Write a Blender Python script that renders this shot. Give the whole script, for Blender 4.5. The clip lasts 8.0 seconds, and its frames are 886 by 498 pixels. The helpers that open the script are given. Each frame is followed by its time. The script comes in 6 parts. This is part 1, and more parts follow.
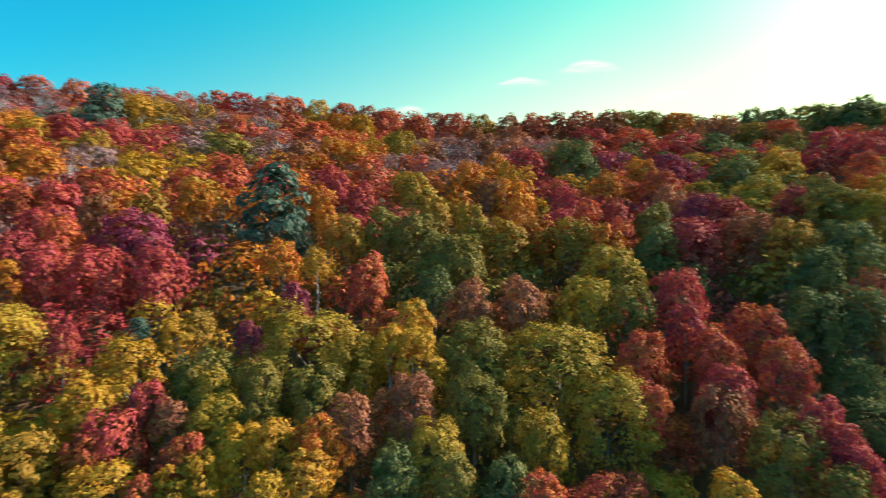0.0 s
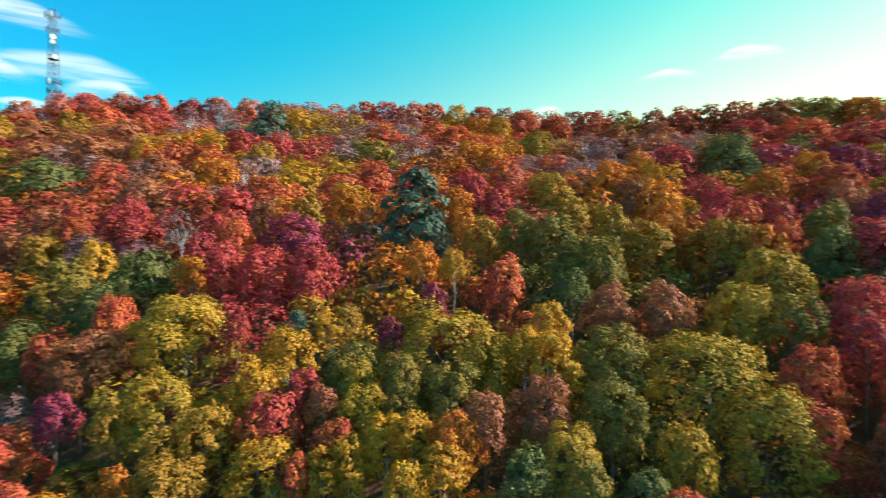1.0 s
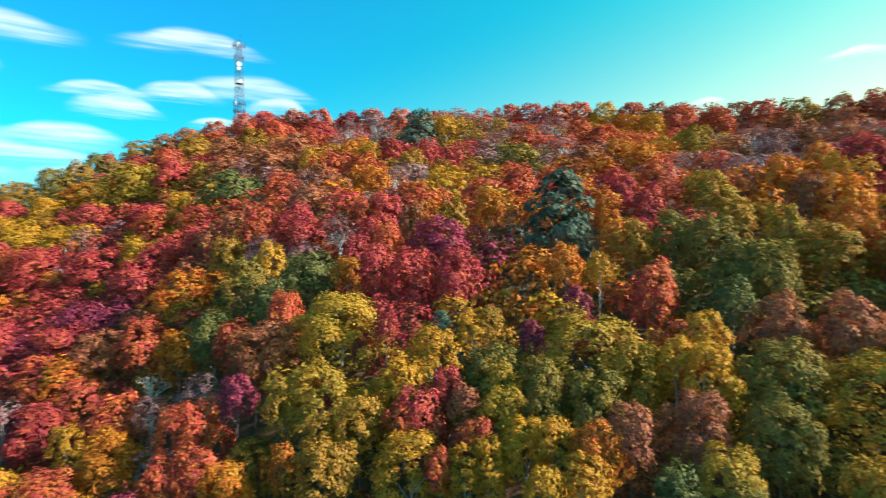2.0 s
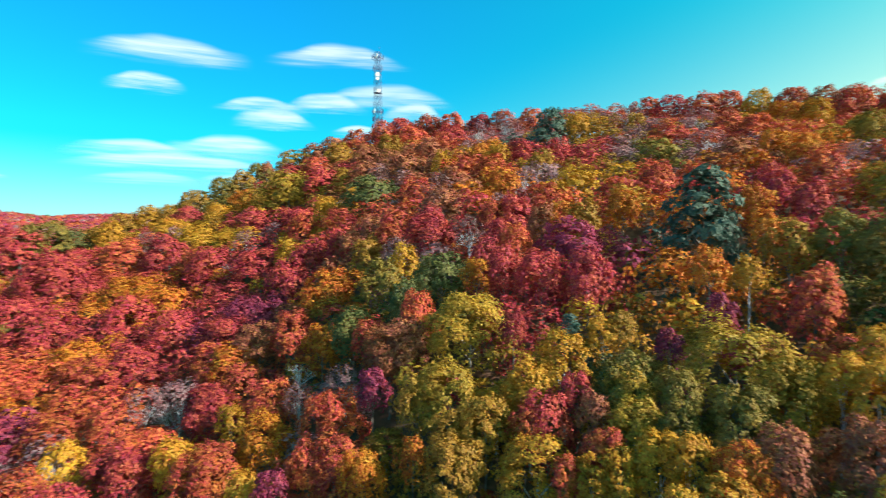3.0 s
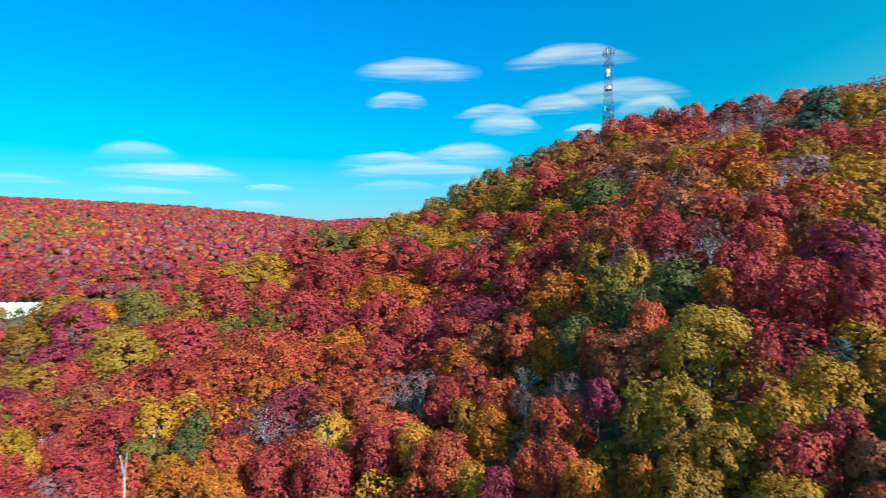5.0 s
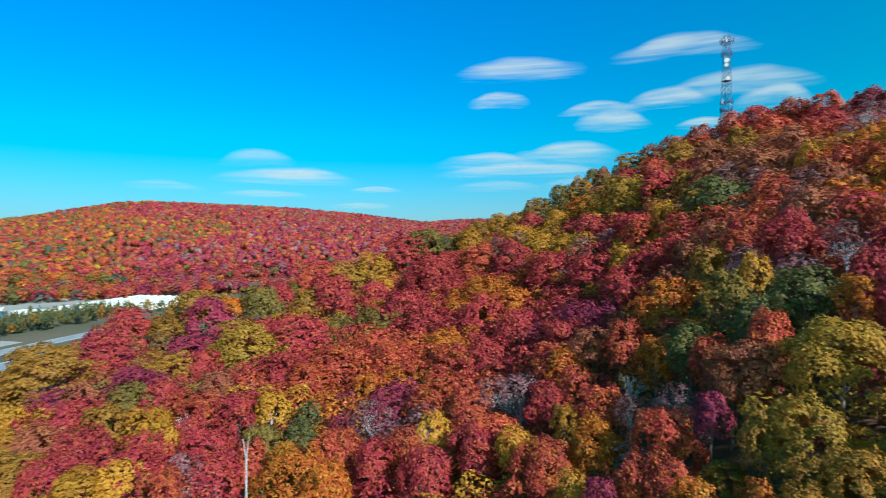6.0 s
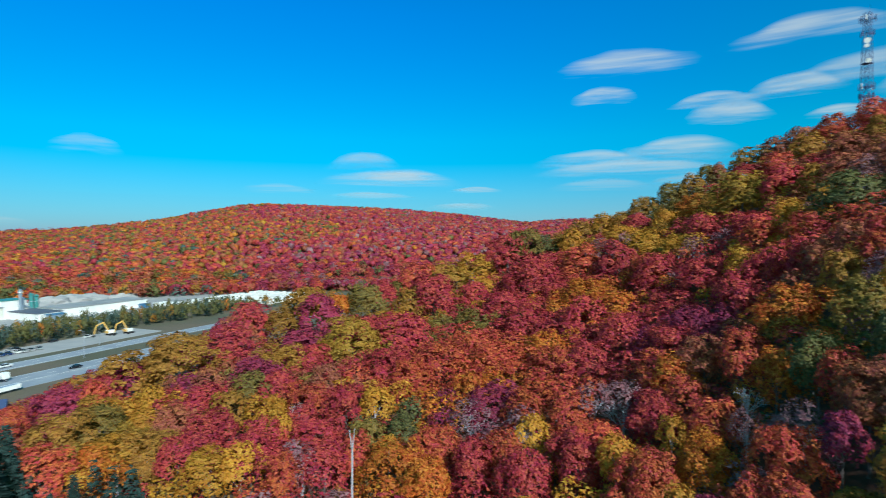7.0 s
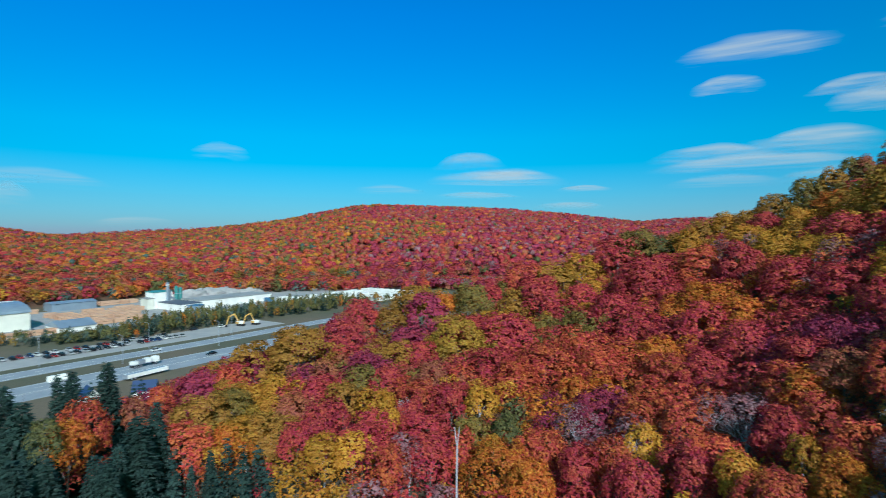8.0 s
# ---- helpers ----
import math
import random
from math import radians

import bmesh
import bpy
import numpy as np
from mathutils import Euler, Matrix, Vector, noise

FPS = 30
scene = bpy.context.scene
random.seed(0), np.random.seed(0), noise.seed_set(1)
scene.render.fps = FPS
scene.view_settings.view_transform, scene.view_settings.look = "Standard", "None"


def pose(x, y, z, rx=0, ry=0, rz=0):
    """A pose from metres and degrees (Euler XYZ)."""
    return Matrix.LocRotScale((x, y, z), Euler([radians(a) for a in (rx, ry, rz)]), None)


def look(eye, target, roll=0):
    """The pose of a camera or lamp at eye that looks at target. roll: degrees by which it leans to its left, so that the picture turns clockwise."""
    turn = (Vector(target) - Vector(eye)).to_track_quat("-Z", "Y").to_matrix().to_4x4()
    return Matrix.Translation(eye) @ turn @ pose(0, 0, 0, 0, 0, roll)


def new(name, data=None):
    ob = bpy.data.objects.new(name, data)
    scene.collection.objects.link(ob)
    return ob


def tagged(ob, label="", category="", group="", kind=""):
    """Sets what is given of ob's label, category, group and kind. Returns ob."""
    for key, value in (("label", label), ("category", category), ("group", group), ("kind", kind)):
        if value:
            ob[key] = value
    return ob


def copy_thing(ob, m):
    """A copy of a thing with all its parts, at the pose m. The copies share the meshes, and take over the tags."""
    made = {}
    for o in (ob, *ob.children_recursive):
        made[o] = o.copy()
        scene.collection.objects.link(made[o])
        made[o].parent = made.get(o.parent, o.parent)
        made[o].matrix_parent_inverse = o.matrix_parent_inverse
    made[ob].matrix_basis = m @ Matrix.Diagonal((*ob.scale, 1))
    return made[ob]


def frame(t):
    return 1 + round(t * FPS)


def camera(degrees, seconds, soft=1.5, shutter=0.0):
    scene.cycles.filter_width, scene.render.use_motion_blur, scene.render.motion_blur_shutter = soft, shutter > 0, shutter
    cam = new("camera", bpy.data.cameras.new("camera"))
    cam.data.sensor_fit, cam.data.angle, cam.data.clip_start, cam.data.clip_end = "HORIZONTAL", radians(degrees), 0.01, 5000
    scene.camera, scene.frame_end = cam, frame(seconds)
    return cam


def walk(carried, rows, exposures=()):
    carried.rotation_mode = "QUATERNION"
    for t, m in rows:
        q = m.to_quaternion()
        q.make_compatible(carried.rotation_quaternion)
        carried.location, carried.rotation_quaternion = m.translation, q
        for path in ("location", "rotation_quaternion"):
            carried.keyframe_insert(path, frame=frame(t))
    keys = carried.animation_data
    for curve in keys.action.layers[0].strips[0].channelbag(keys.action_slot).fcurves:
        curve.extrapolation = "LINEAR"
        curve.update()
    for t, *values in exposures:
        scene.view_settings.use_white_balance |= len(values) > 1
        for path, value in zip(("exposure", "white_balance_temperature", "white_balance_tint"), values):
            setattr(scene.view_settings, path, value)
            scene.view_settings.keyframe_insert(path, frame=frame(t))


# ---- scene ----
EYE = 48.0  # the first eye over the valley floor
cam = camera(77.51, 8.0, soft=0.92, shutter=0.5)
ROWS = [
    (0.0, 0.000, 0.000, 0.000, 0.000, -1.808, 0.004),
    (0.5, 0.016, -0.148, -0.009, 7.190, -1.719, -0.004),
    (1.0, 0.055, -0.293, -0.003, 14.054, -1.633, -0.062),
    (1.5, 0.115, -0.419, 0.027, 21.599, -1.521, -0.119),
    (3.0, 0.646, -0.391, 0.262, 42.375, -1.453, -0.081),
    (3.5, 0.854, -0.397, 0.467, 48.759, -1.491, -0.055),
    (4.0, 1.051, -0.417, 0.698, 54.377, -1.518, 0.009),
    (4.5, 1.249, -0.446, 0.939, 60.203, -1.482, 0.136),
    (6.0, 1.719, -0.485, 1.465, 76.282, -1.331, 0.045),
    (6.5, 1.977, -0.478, 1.602, 81.429, -1.330, 0.025),
    (7.0, 2.236, -0.476, 1.737, 86.634, -1.326, 0.002),
    (7.5, 2.489, -0.470, 1.864, 92.238, -1.330, -0.088),
    (8.0, 2.746, -0.449, 1.986, 97.554, -1.388, -0.119),
]
walk(cam, [(t, pose(x, y, EYE + z, 90 + pitch, roll, yaw)) for t, x, y, z, yaw, pitch, roll in ROWS],
     [(0.0, 1.04, 7400, 4), (1.5, 1.16, 7300, 4), (3.5, 0.95, 6700, 5), (4.5, 0.67, 6200, 6), (6.5, 0.22, 5850, 9), (8.0, -0.05, 5600, 11)])

# ---- world and light ----
SUN_AZ, SUN_EL = -67.0, 33.0  # degrees anticlockwise from +y, and up
a, e = radians(SUN_AZ), radians(SUN_EL)
toward_sun = Vector((-math.sin(a) * math.cos(e), math.cos(a) * math.cos(e), math.sin(e)))
world = bpy.data.worlds.new("autumn_sky")
scene.world = world
world.use_nodes = True
wn, wl = world.node_tree.nodes, world.node_tree.links
wn.clear()
sky = wn.new("ShaderNodeTexSky")
sky.sky_type = "NISHITA"
sky.sun_disc = False
sky.sun_elevation, sky.sun_rotation = radians(SUN_EL), radians(-SUN_AZ)
sky.altitude, sky.air_density, sky.dust_density, sky.ozone_density = 300, 1.0, 0.7, 2.0
grade = wn.new("ShaderNodeHueSaturation")
grade.inputs["Hue"].default_value, grade.inputs["Saturation"].default_value = 0.49, 1.2
back = wn.new("ShaderNodeBackground")
back.inputs["Strength"].default_value = 0.125
wout = wn.new("ShaderNodeOutputWorld")
wl.new(sky.outputs[0], grade.inputs["Color"])
where = wn.new("ShaderNodeTexCoord")
up = wn.new("ShaderNodeSeparateXYZ")
wl.new(where.outputs["Generated"], up.inputs[0])


def world_math(op, one, two, three=None):
    n = wn.new("ShaderNodeMath")
    n.operation = op
    for socket, value in zip(n.inputs, (one, two) if three is None else (one, two, three)):
        if isinstance(value, bpy.types.NodeSocket):
            wl.new(value, socket)
        else:
            socket.default_value = value
    return n.outputs[0]


def world_span(value, low, high, out=1.0):
    n = wn.new("ShaderNodeMapRange")
    n.inputs[1].default_value, n.inputs[2].default_value, n.inputs[4].default_value = low, high, out
    wl.new(value, n.inputs[0])
    return n.outputs[0]


def world_toward(way):
    n = wn.new("ShaderNodeVectorMath")
    n.operation = "DOT_PRODUCT"
    n.inputs[1].default_value = way
    wl.new(where.outputs["Generated"], n.inputs[0])
    return n.outputs["Value"]


def world_times(one, two, blend="MULTIPLY", share=1.0):
    n = wn.new("ShaderNodeMix")
    n.data_type, n.blend_type = "RGBA", blend
    for socket, value in ((n.inputs[0], share), (n.inputs[6], one), (n.inputs[7], two)):
        if isinstance(value, bpy.types.NodeSocket):
            wl.new(value, socket)
        else:
            socket.default_value = value
    return n.outputs[2]


# thinner blue towards the horizon, and a greener cast on the sun's side
thin = wn.new("ShaderNodeValToRGB")
thin.color_ramp.elements[0].position, thin.color_ramp.elements[0].color = 0.0, (1, 0.60, 0.60, 1)
thin.color_ramp.elements[1].position, thin.color_ramp.elements[1].color = 0.37, (1, 1.0, 1.0, 1)
for at, tone in ((0.07, (1, 0.73, 0.60, 1)), (0.17, (1, 0.97, 0.74, 1))):
    thin.color_ramp.elements.new(at).color = tone
wl.new(up.outputs[2], thin.inputs[0])
toward = world_toward(toward_sun)
wide = world_span(toward, -0.55, 0.9)
side = world_times((0.02, 0.77, 1.2, 1), (0.02, 0.82, 0.47, 1), "MIX", world_math("POWER", wide, 1.2))
wl.new(world_times(world_times(grade.outputs[0], side), thin.outputs[0]), back.inputs["Color"])


def glow(colour, strength):
    n = wn.new("ShaderNodeBackground")
    n.inputs["Color"].default_value = colour
    wl.new(strength, n.inputs["Strength"])
    return n.outputs[0]


def summed(*shaders):
    whole = shaders[0]
    for one in shaders[1:]:
        n = wn.new("ShaderNodeAddShader")
        wl.new(whole, n.inputs[0])
        wl.new(one, n.inputs[1])
        whole = n.outputs[0]
    return whole


# the glow round the sun, the warm haze low under it, the blue-green paling of that side, and the pale belt over the horizon
low_az, low_el = radians(-65), radians(-70)
under_sun = Vector((-math.sin(low_az) * math.cos(low_el), math.cos(low_az) * math.cos(low_el), math.sin(low_el)))
disc = world_math("POWER", world_span(toward, 0.72, 1.0), 2.0)
warm = world_math("POWER", world_span(world_toward(under_sun), -0.36, 0.08), 2.4)
belt = world_math("POWER", world_span(up.outputs[2], 0.15, 0.0), 1.4)
wl.new(summed(back.outputs[0],
              glow((1.0, 0.85, 0.5, 1), disc),
              glow((1.0, 0.22, 0.10, 1), world_math("MULTIPLY", warm, 0.62)),
              glow((0.0, 0.85, 0.32, 1), world_math("MULTIPLY", world_math("POWER", wide, 1.9), 0.22)),
              glow((1.0, 0.22, 0.25, 1), world_math("MULTIPLY", belt, 0.28))), wout.inputs["Surface"])

sun = new("sun", bpy.data.lights.new("sun", "SUN"))
sun.data.energy, sun.data.angle, sun.data.color = 5.0, radians(0.6), (1.0, 0.96, 0.89)
sun.matrix_world = look(toward_sun * 300, (0, 0, 0))


# ---- materials ----
def material(name):
    m = bpy.data.materials.new(name)
    m.use_nodes = True
    nt = m.node_tree
    return m, nt.nodes, nt.links, nt.nodes["Principled BSDF"]


def mixed(nodes, links, fac, one, two, blend="MIX"):
    """A colour mix; fac, one and two are sockets or values."""
    n = nodes.new("ShaderNodeMix")
    n.data_type, n.blend_type = "RGBA", blend
    for socket, value in ((n.inputs[0], fac), (n.inputs[6], one), (n.inputs[7], two)):
        if isinstance(value, bpy.types.NodeSocket):
            links.new(value, socket)
        elif isinstance(value, (int, float)):
            socket.default_value = value
        else:
            socket.default_value = (*value, 1)
    return n.outputs[2]


def mathed(nodes, links, op, one, two=0.0, clamp=False):
    n = nodes.new("ShaderNodeMath")
    n.operation, n.use_clamp = op, clamp
    for socket, value in ((n.inputs[0], one), (n.inputs[1], two)):
        if isinstance(value, bpy.types.NodeSocket):
            links.new(value, socket)
        else:
            socket.default_value = value
    return n.outputs[0]


def noisy(nodes, links, coords, scale, detail=3.0, rough=0.55):
    n = nodes.new("ShaderNodeTexNoise")
    n.inputs["Scale"].default_value, n.inputs["Detail"].default_value, n.inputs["Roughness"].default_value = scale, detail, rough
    if coords is not None:
        links.new(coords, n.inputs["Vector"])
    return n.outputs[0]


def ramped(nodes, links, value, low, high):
    n = nodes.new("ShaderNodeMapRange")
    n.inputs[1].default_value, n.inputs[2].default_value = low, high
    links.new(value, n.inputs[0])
    return n.outputs[0]


def leaf_material(name, main, second, accent, share=0.25):
    """Leaves of one colour family: tone by tree, patches inside the crown, and leaf by leaf."""
    m, nodes, links, bsdf = material(name)
    info = nodes.new("ShaderNodeObjectInfo")
    tone = nodes.new("ShaderNodeAttribute")
    tone.attribute_name = "tone"
    geo = nodes.new("ShaderNodeNewGeometry")
    tree = mathed(nodes, links, "FRACT", mathed(nodes, links, "ADD", info.outputs["Random"], tone.outputs["Fac"]))
    base = mixed(nodes, links, tree, main, second)
    patch = noisy(nodes, links, geo.outputs["Position"], 0.35, 2.0)
    dapple = noisy(nodes, links, geo.outputs["Position"], 4.5, 2.0, 0.6)
    base = mixed(nodes, links, mathed(nodes, links, "MULTIPLY", ramped(nodes, links, patch, 0.55 - share * 0.3, 0.75), 0.8), base, accent)
    sprays = noisy(nodes, links, geo.outputs["Position"], 1.1, 2.0)
    base = mixed(nodes, links, mathed(nodes, links, "MULTIPLY", ramped(nodes, links, sprays, 0.5, 0.64), 0.65), base, accent)
    leaf = geo.outputs["Random Per Island"]
    base = mixed(nodes, links, mathed(nodes, links, "MULTIPLY", ramped(nodes, links, leaf, 0.62, 0.95), 0.45), base, accent)
    value = nodes.new("ShaderNodeHueSaturation")
    links.new(base, value.inputs["Color"])
    links.new(mathed(nodes, links, "ADD", mathed(nodes, links, "ADD", mathed(nodes, links, "ADD", mathed(nodes, links, "MULTIPLY", leaf, 0.22), mathed(nodes, links, "MULTIPLY", mathed(nodes, links, "FRACT", mathed(nodes, links, "MULTIPLY", tree, 7.0)), 0.30)), mathed(nodes, links, "MULTIPLY", ramped(nodes, links, dapple, 0.3, 0.7), 0.36)), 0.47), value.inputs["Value"])
    links.new(mathed(nodes, links, "ADD", mathed(nodes, links, "MULTIPLY", leaf, 0.024), 0.488), value.inputs["Hue"])
    nodes.remove(bsdf)
    d = nodes.new("ShaderNodeBsdfDiffuse")
    tr = nodes.new("ShaderNodeBsdfTranslucent")
    gl = nodes.new("ShaderNodeBsdfGlossy")
    gl.inputs["Roughness"].default_value = 0.5
    bump = nodes.new("ShaderNodeBump")
    bump.inputs["Strength"].default_value, bump.inputs["Distance"].default_value = 0.5, 0.25
    links.new(dapple, bump.inputs["Height"])
    for shader in (d, tr, gl):
        links.new(bump.outputs[0], shader.inputs["Normal"])
    gl.inputs["Color"].default_value = (0.9, 0.9, 0.9, 1)
    links.new(value.outputs[0], d.inputs["Color"])
    links.new(value.outputs[0], tr.inputs["Color"])
    one, two = nodes.new("ShaderNodeMixShader"), nodes.new("ShaderNodeMixShader")
    one.inputs[0].default_value, two.inputs[0].default_value = 0.22, 0.014
    links.new(d.outputs[0], one.inputs[1])
    links.new(tr.outputs[0], one.inputs[2])
    links.new(one.outputs[0], two.inputs[1])
    links.new(gl.outputs[0], two.inputs[2])
    links.new(two.outputs[0], nodes["Material Output"].inputs["Surface"])
    return m


LEAVES = {
    "crimson": leaf_material("crimson_leaves", (0.40, 0.033, 0.06), (0.31, 0.027, 0.056), (0.52, 0.085, 0.05)),
    "magenta": leaf_material("magenta_leaves", (0.30, 0.038, 0.095), (0.21, 0.03, 0.085), (0.40, 0.05, 0.08)),
    "scarlet": leaf_material("scarlet_leaves", (0.47, 0.062, 0.048), (0.43, 0.046, 0.056), (0.56, 0.155, 0.035)),
    "orange": leaf_material("orange_leaves", (0.52, 0.13, 0.02), (0.48, 0.09, 0.025), (0.56, 0.24, 0.03)),
    "gold": leaf_material("gold_leaves", (0.50, 0.235, 0.022), (0.47, 0.19, 0.022), (0.45, 0.24, 0.035)),
    "ochre": leaf_material("ochre_leaves", (0.34, 0.17, 0.028), (0.27, 0.145, 0.03), (0.38, 0.17, 0.028)),
    "lime": leaf_material("yellow_green_leaves", (0.33, 0.195, 0.03), (0.27, 0.175, 0.032), (0.45, 0.23, 0.028)),
    "olive": leaf_material("olive_leaves", (0.20, 0.145, 0.035), (0.15, 0.125, 0.04), (0.28, 0.165, 0.03)),
    "green": leaf_material("green_leaves", (0.105, 0.11, 0.04), (0.085, 0.10, 0.045), (0.17, 0.145, 0.04)),
    "teal": leaf_material("pine_needles", (0.08, 0.125, 0.11), (0.065, 0.11, 0.105), (0.10, 0.14, 0.10)),
    "spruce": leaf_material("spruce_needles", (0.034, 0.066, 0.055), (0.045, 0.085, 0.075), (0.028, 0.055, 0.05)),
    "russet": leaf_material("russet_leaves", (0.33, 0.09, 0.06), (0.28, 0.085, 0.065), (0.41, 0.14, 0.05)),
    # fading leaves up close; on the far hills this mauve stands in for haze
    "mauve": leaf_material("fading_and_hazed_leaves", (0.28, 0.12, 0.15), (0.32, 0.12, 0.13), (0.27, 0.19, 0.21)),
}


def bark_material(name, one, two):
    m, nodes, links, bsdf = material(name)
    tc = nodes.new("ShaderNodeTexCoord")
    n = noisy(nodes, links, tc.outputs["Object"], 6.0, 4.0)
    links.new(mixed(nodes, links, ramped(nodes, links, n, 0.35, 0.7), one, two), bsdf.inputs["Base Color"])
    bsdf.inputs["Roughness"].default_value = 0.9
    bump = nodes.new("ShaderNodeBump")
    bump.inputs["Strength"].default_value = 0.4
    links.new(n, bump.inputs["Height"])
    links.new(bump.outputs[0], bsdf.inputs["Normal"])
    return m


BARK = bark_material("grey_bark", (0.10, 0.08, 0.07), (0.22, 0.19, 0.18))
PALE_BARK = bark_material("pale_bark", (0.29, 0.28, 0.32), (0.48, 0.47, 0.53))


def ground_material():
    """Leaf litter on the hill, dry grass and dirt on the valley floor."""
    m, nodes, links, bsdf = material("forest_floor_and_grass")
    geo = nodes.new("ShaderNodeNewGeometry")
    pos = geo.outputs["Position"]
    xyz = nodes.new("ShaderNodeSeparateXYZ")
    links.new(pos, xyz.inputs[0])
    big, fine = noisy(nodes, links, pos, 0.02, 4.0), noisy(nodes, links, pos, 0.9, 4.0)
    litter = mixed(nodes, links, fine, (0.05, 0.028, 0.018), (0.16, 0.07, 0.035))
    grass = mixed(nodes, links, ramped(nodes, links, big, 0.4, 0.62), (0.085, 0.085, 0.05), (0.15, 0.11, 0.075))
    grass = mixed(nodes, links, mathed(nodes, links, "MULTIPLY", fine, 0.6), grass, (0.075, 0.07, 0.045))
    links.new(mixed(nodes, links, ramped(nodes, links, xyz.outputs[2], 0.3, 2.5), grass, litter), bsdf.inputs["Base Color"])
    bsdf.inputs["Roughness"].default_value = 0.95
    bump = nodes.new("ShaderNodeBump")
    bump.inputs["Strength"].default_value, bump.inputs["Distance"].default_value = 0.5, 0.3
    links.new(fine, bump.inputs["Height"])
    links.new(bump.outputs[0], bsdf.inputs["Normal"])
    return m


GROUND = ground_material()

# ---- the lie of the land: heights over the valley floor ----
# bearings (degrees anticlockwise from +y), the crest's distance and angle of sight, the foot's distance and canopy height
BEARING = [-180, -130, -100, -70, -45, -30, -15, 0, 15, 30, 40, 48, 55, 62, 68, 74, 82, 93, 100, 110, 116, 123, 130, 140, 180]
CREST_D = [160, 160, 160, 160, 175, 185, 190, 195, 205, 215, 235, 250, 250, 245, 240, 235, 225, 215, 205, 190, 180, 160, 140, 120, 120]
CREST_EL = [-13, -13, 0, 6, 11.7, 10.9, 11.9, 12.4, 13.0, 13.4, 12.6, 11.8, 9.6, 6.7, 3.6, 1.4, -1.6, -4.4, -5.7, -8.3, -10.6, -13.5, -18, -21, -21]
FOOT_D = [50, 50, 45, 45, 45, 42, 40, 38, 40, 48, 50, 55, 62, 70, 76, 80, 80, 84, 88, 95, 100, 100, 100, 100, 100]
FOOT_Z = [-37, -37, -30, -20, -15, -15.5, -16, -16, -16.5, -18, -18.5, -20.5, -23, -25, -27, -29, -32, -34, -35, -35.5, -36, -36.5, -37, -37, -37]
CANOPY = 12.5  # from the ground to the tops of the crowns
FAR_AZ = [-180, 40, 60, 75, 78, 85, 91, 100, 106, 110, 114, 122, 133, 136, 150, 180]
FAR_EL = [0.5, 1.0, 2.0, 1.9, 1.6, 2.5, 3.0, 3.35, 3.4, 2.6, 1.7, 0.75, 0.1, 0.8, 1.5, 0.5]
FAR_BASE = [600, 600, 560, 550, 550, 545, 540, 545, 560, 560, 550, 520, 450, 430, 420, 600]
BACK_EL = [0.3, 1.2, 1.9, 2.05, 1.4, 0.8, 0.6, 0.6, 0.6, 0.6, 0.8, 0.95, 0.2, 0.2, 1.0, 0.3]


def around(table, keys, width=5):
    """A table over the bearings as a smooth row of 720 half degrees."""
    grid = np.arange(-180, 180, 0.5)
    row = np.interp(grid, keys, table)
    kernel = np.hanning(4 * width + 1)
    kernel /= kernel.sum()
    n = len(kernel) // 2
    return np.convolve(np.concatenate([row[-n:], row, row[:n]]), kernel, "valid")


LAND = {k: around(v, BEARING) for k, v in (("cd", CREST_D), ("ce", CREST_EL), ("fd", FOOT_D), ("fz", FOOT_Z))}
LAND["bend"] = around([1.6, 1.6, 1, 1, 1, 0.9, 0.9, 0.9, 0.9, 0.85, 0.85, 0.9, 1.0, 1.2, 1.4, 1.6, 1.8, 1.8, 1.7, 1.5, 1.4, 1.2, 1, 1, 1], BEARING)
LAND["top"] = around([0, 0, 0.5, 1, 1, 1, 1, 1, 1, 1, 1, 0.9, 0.5, 0.15, 0, 0, 0, 0, 0, 0, 0, 0, 0, 0, 0], BEARING)
LAND["fe"], LAND["fb"], LAND["be"] = around(FAR_EL, FAR_AZ, 3), around(FAR_BASE, FAR_AZ, 5), around(BACK_EL, FAR_AZ, 3)


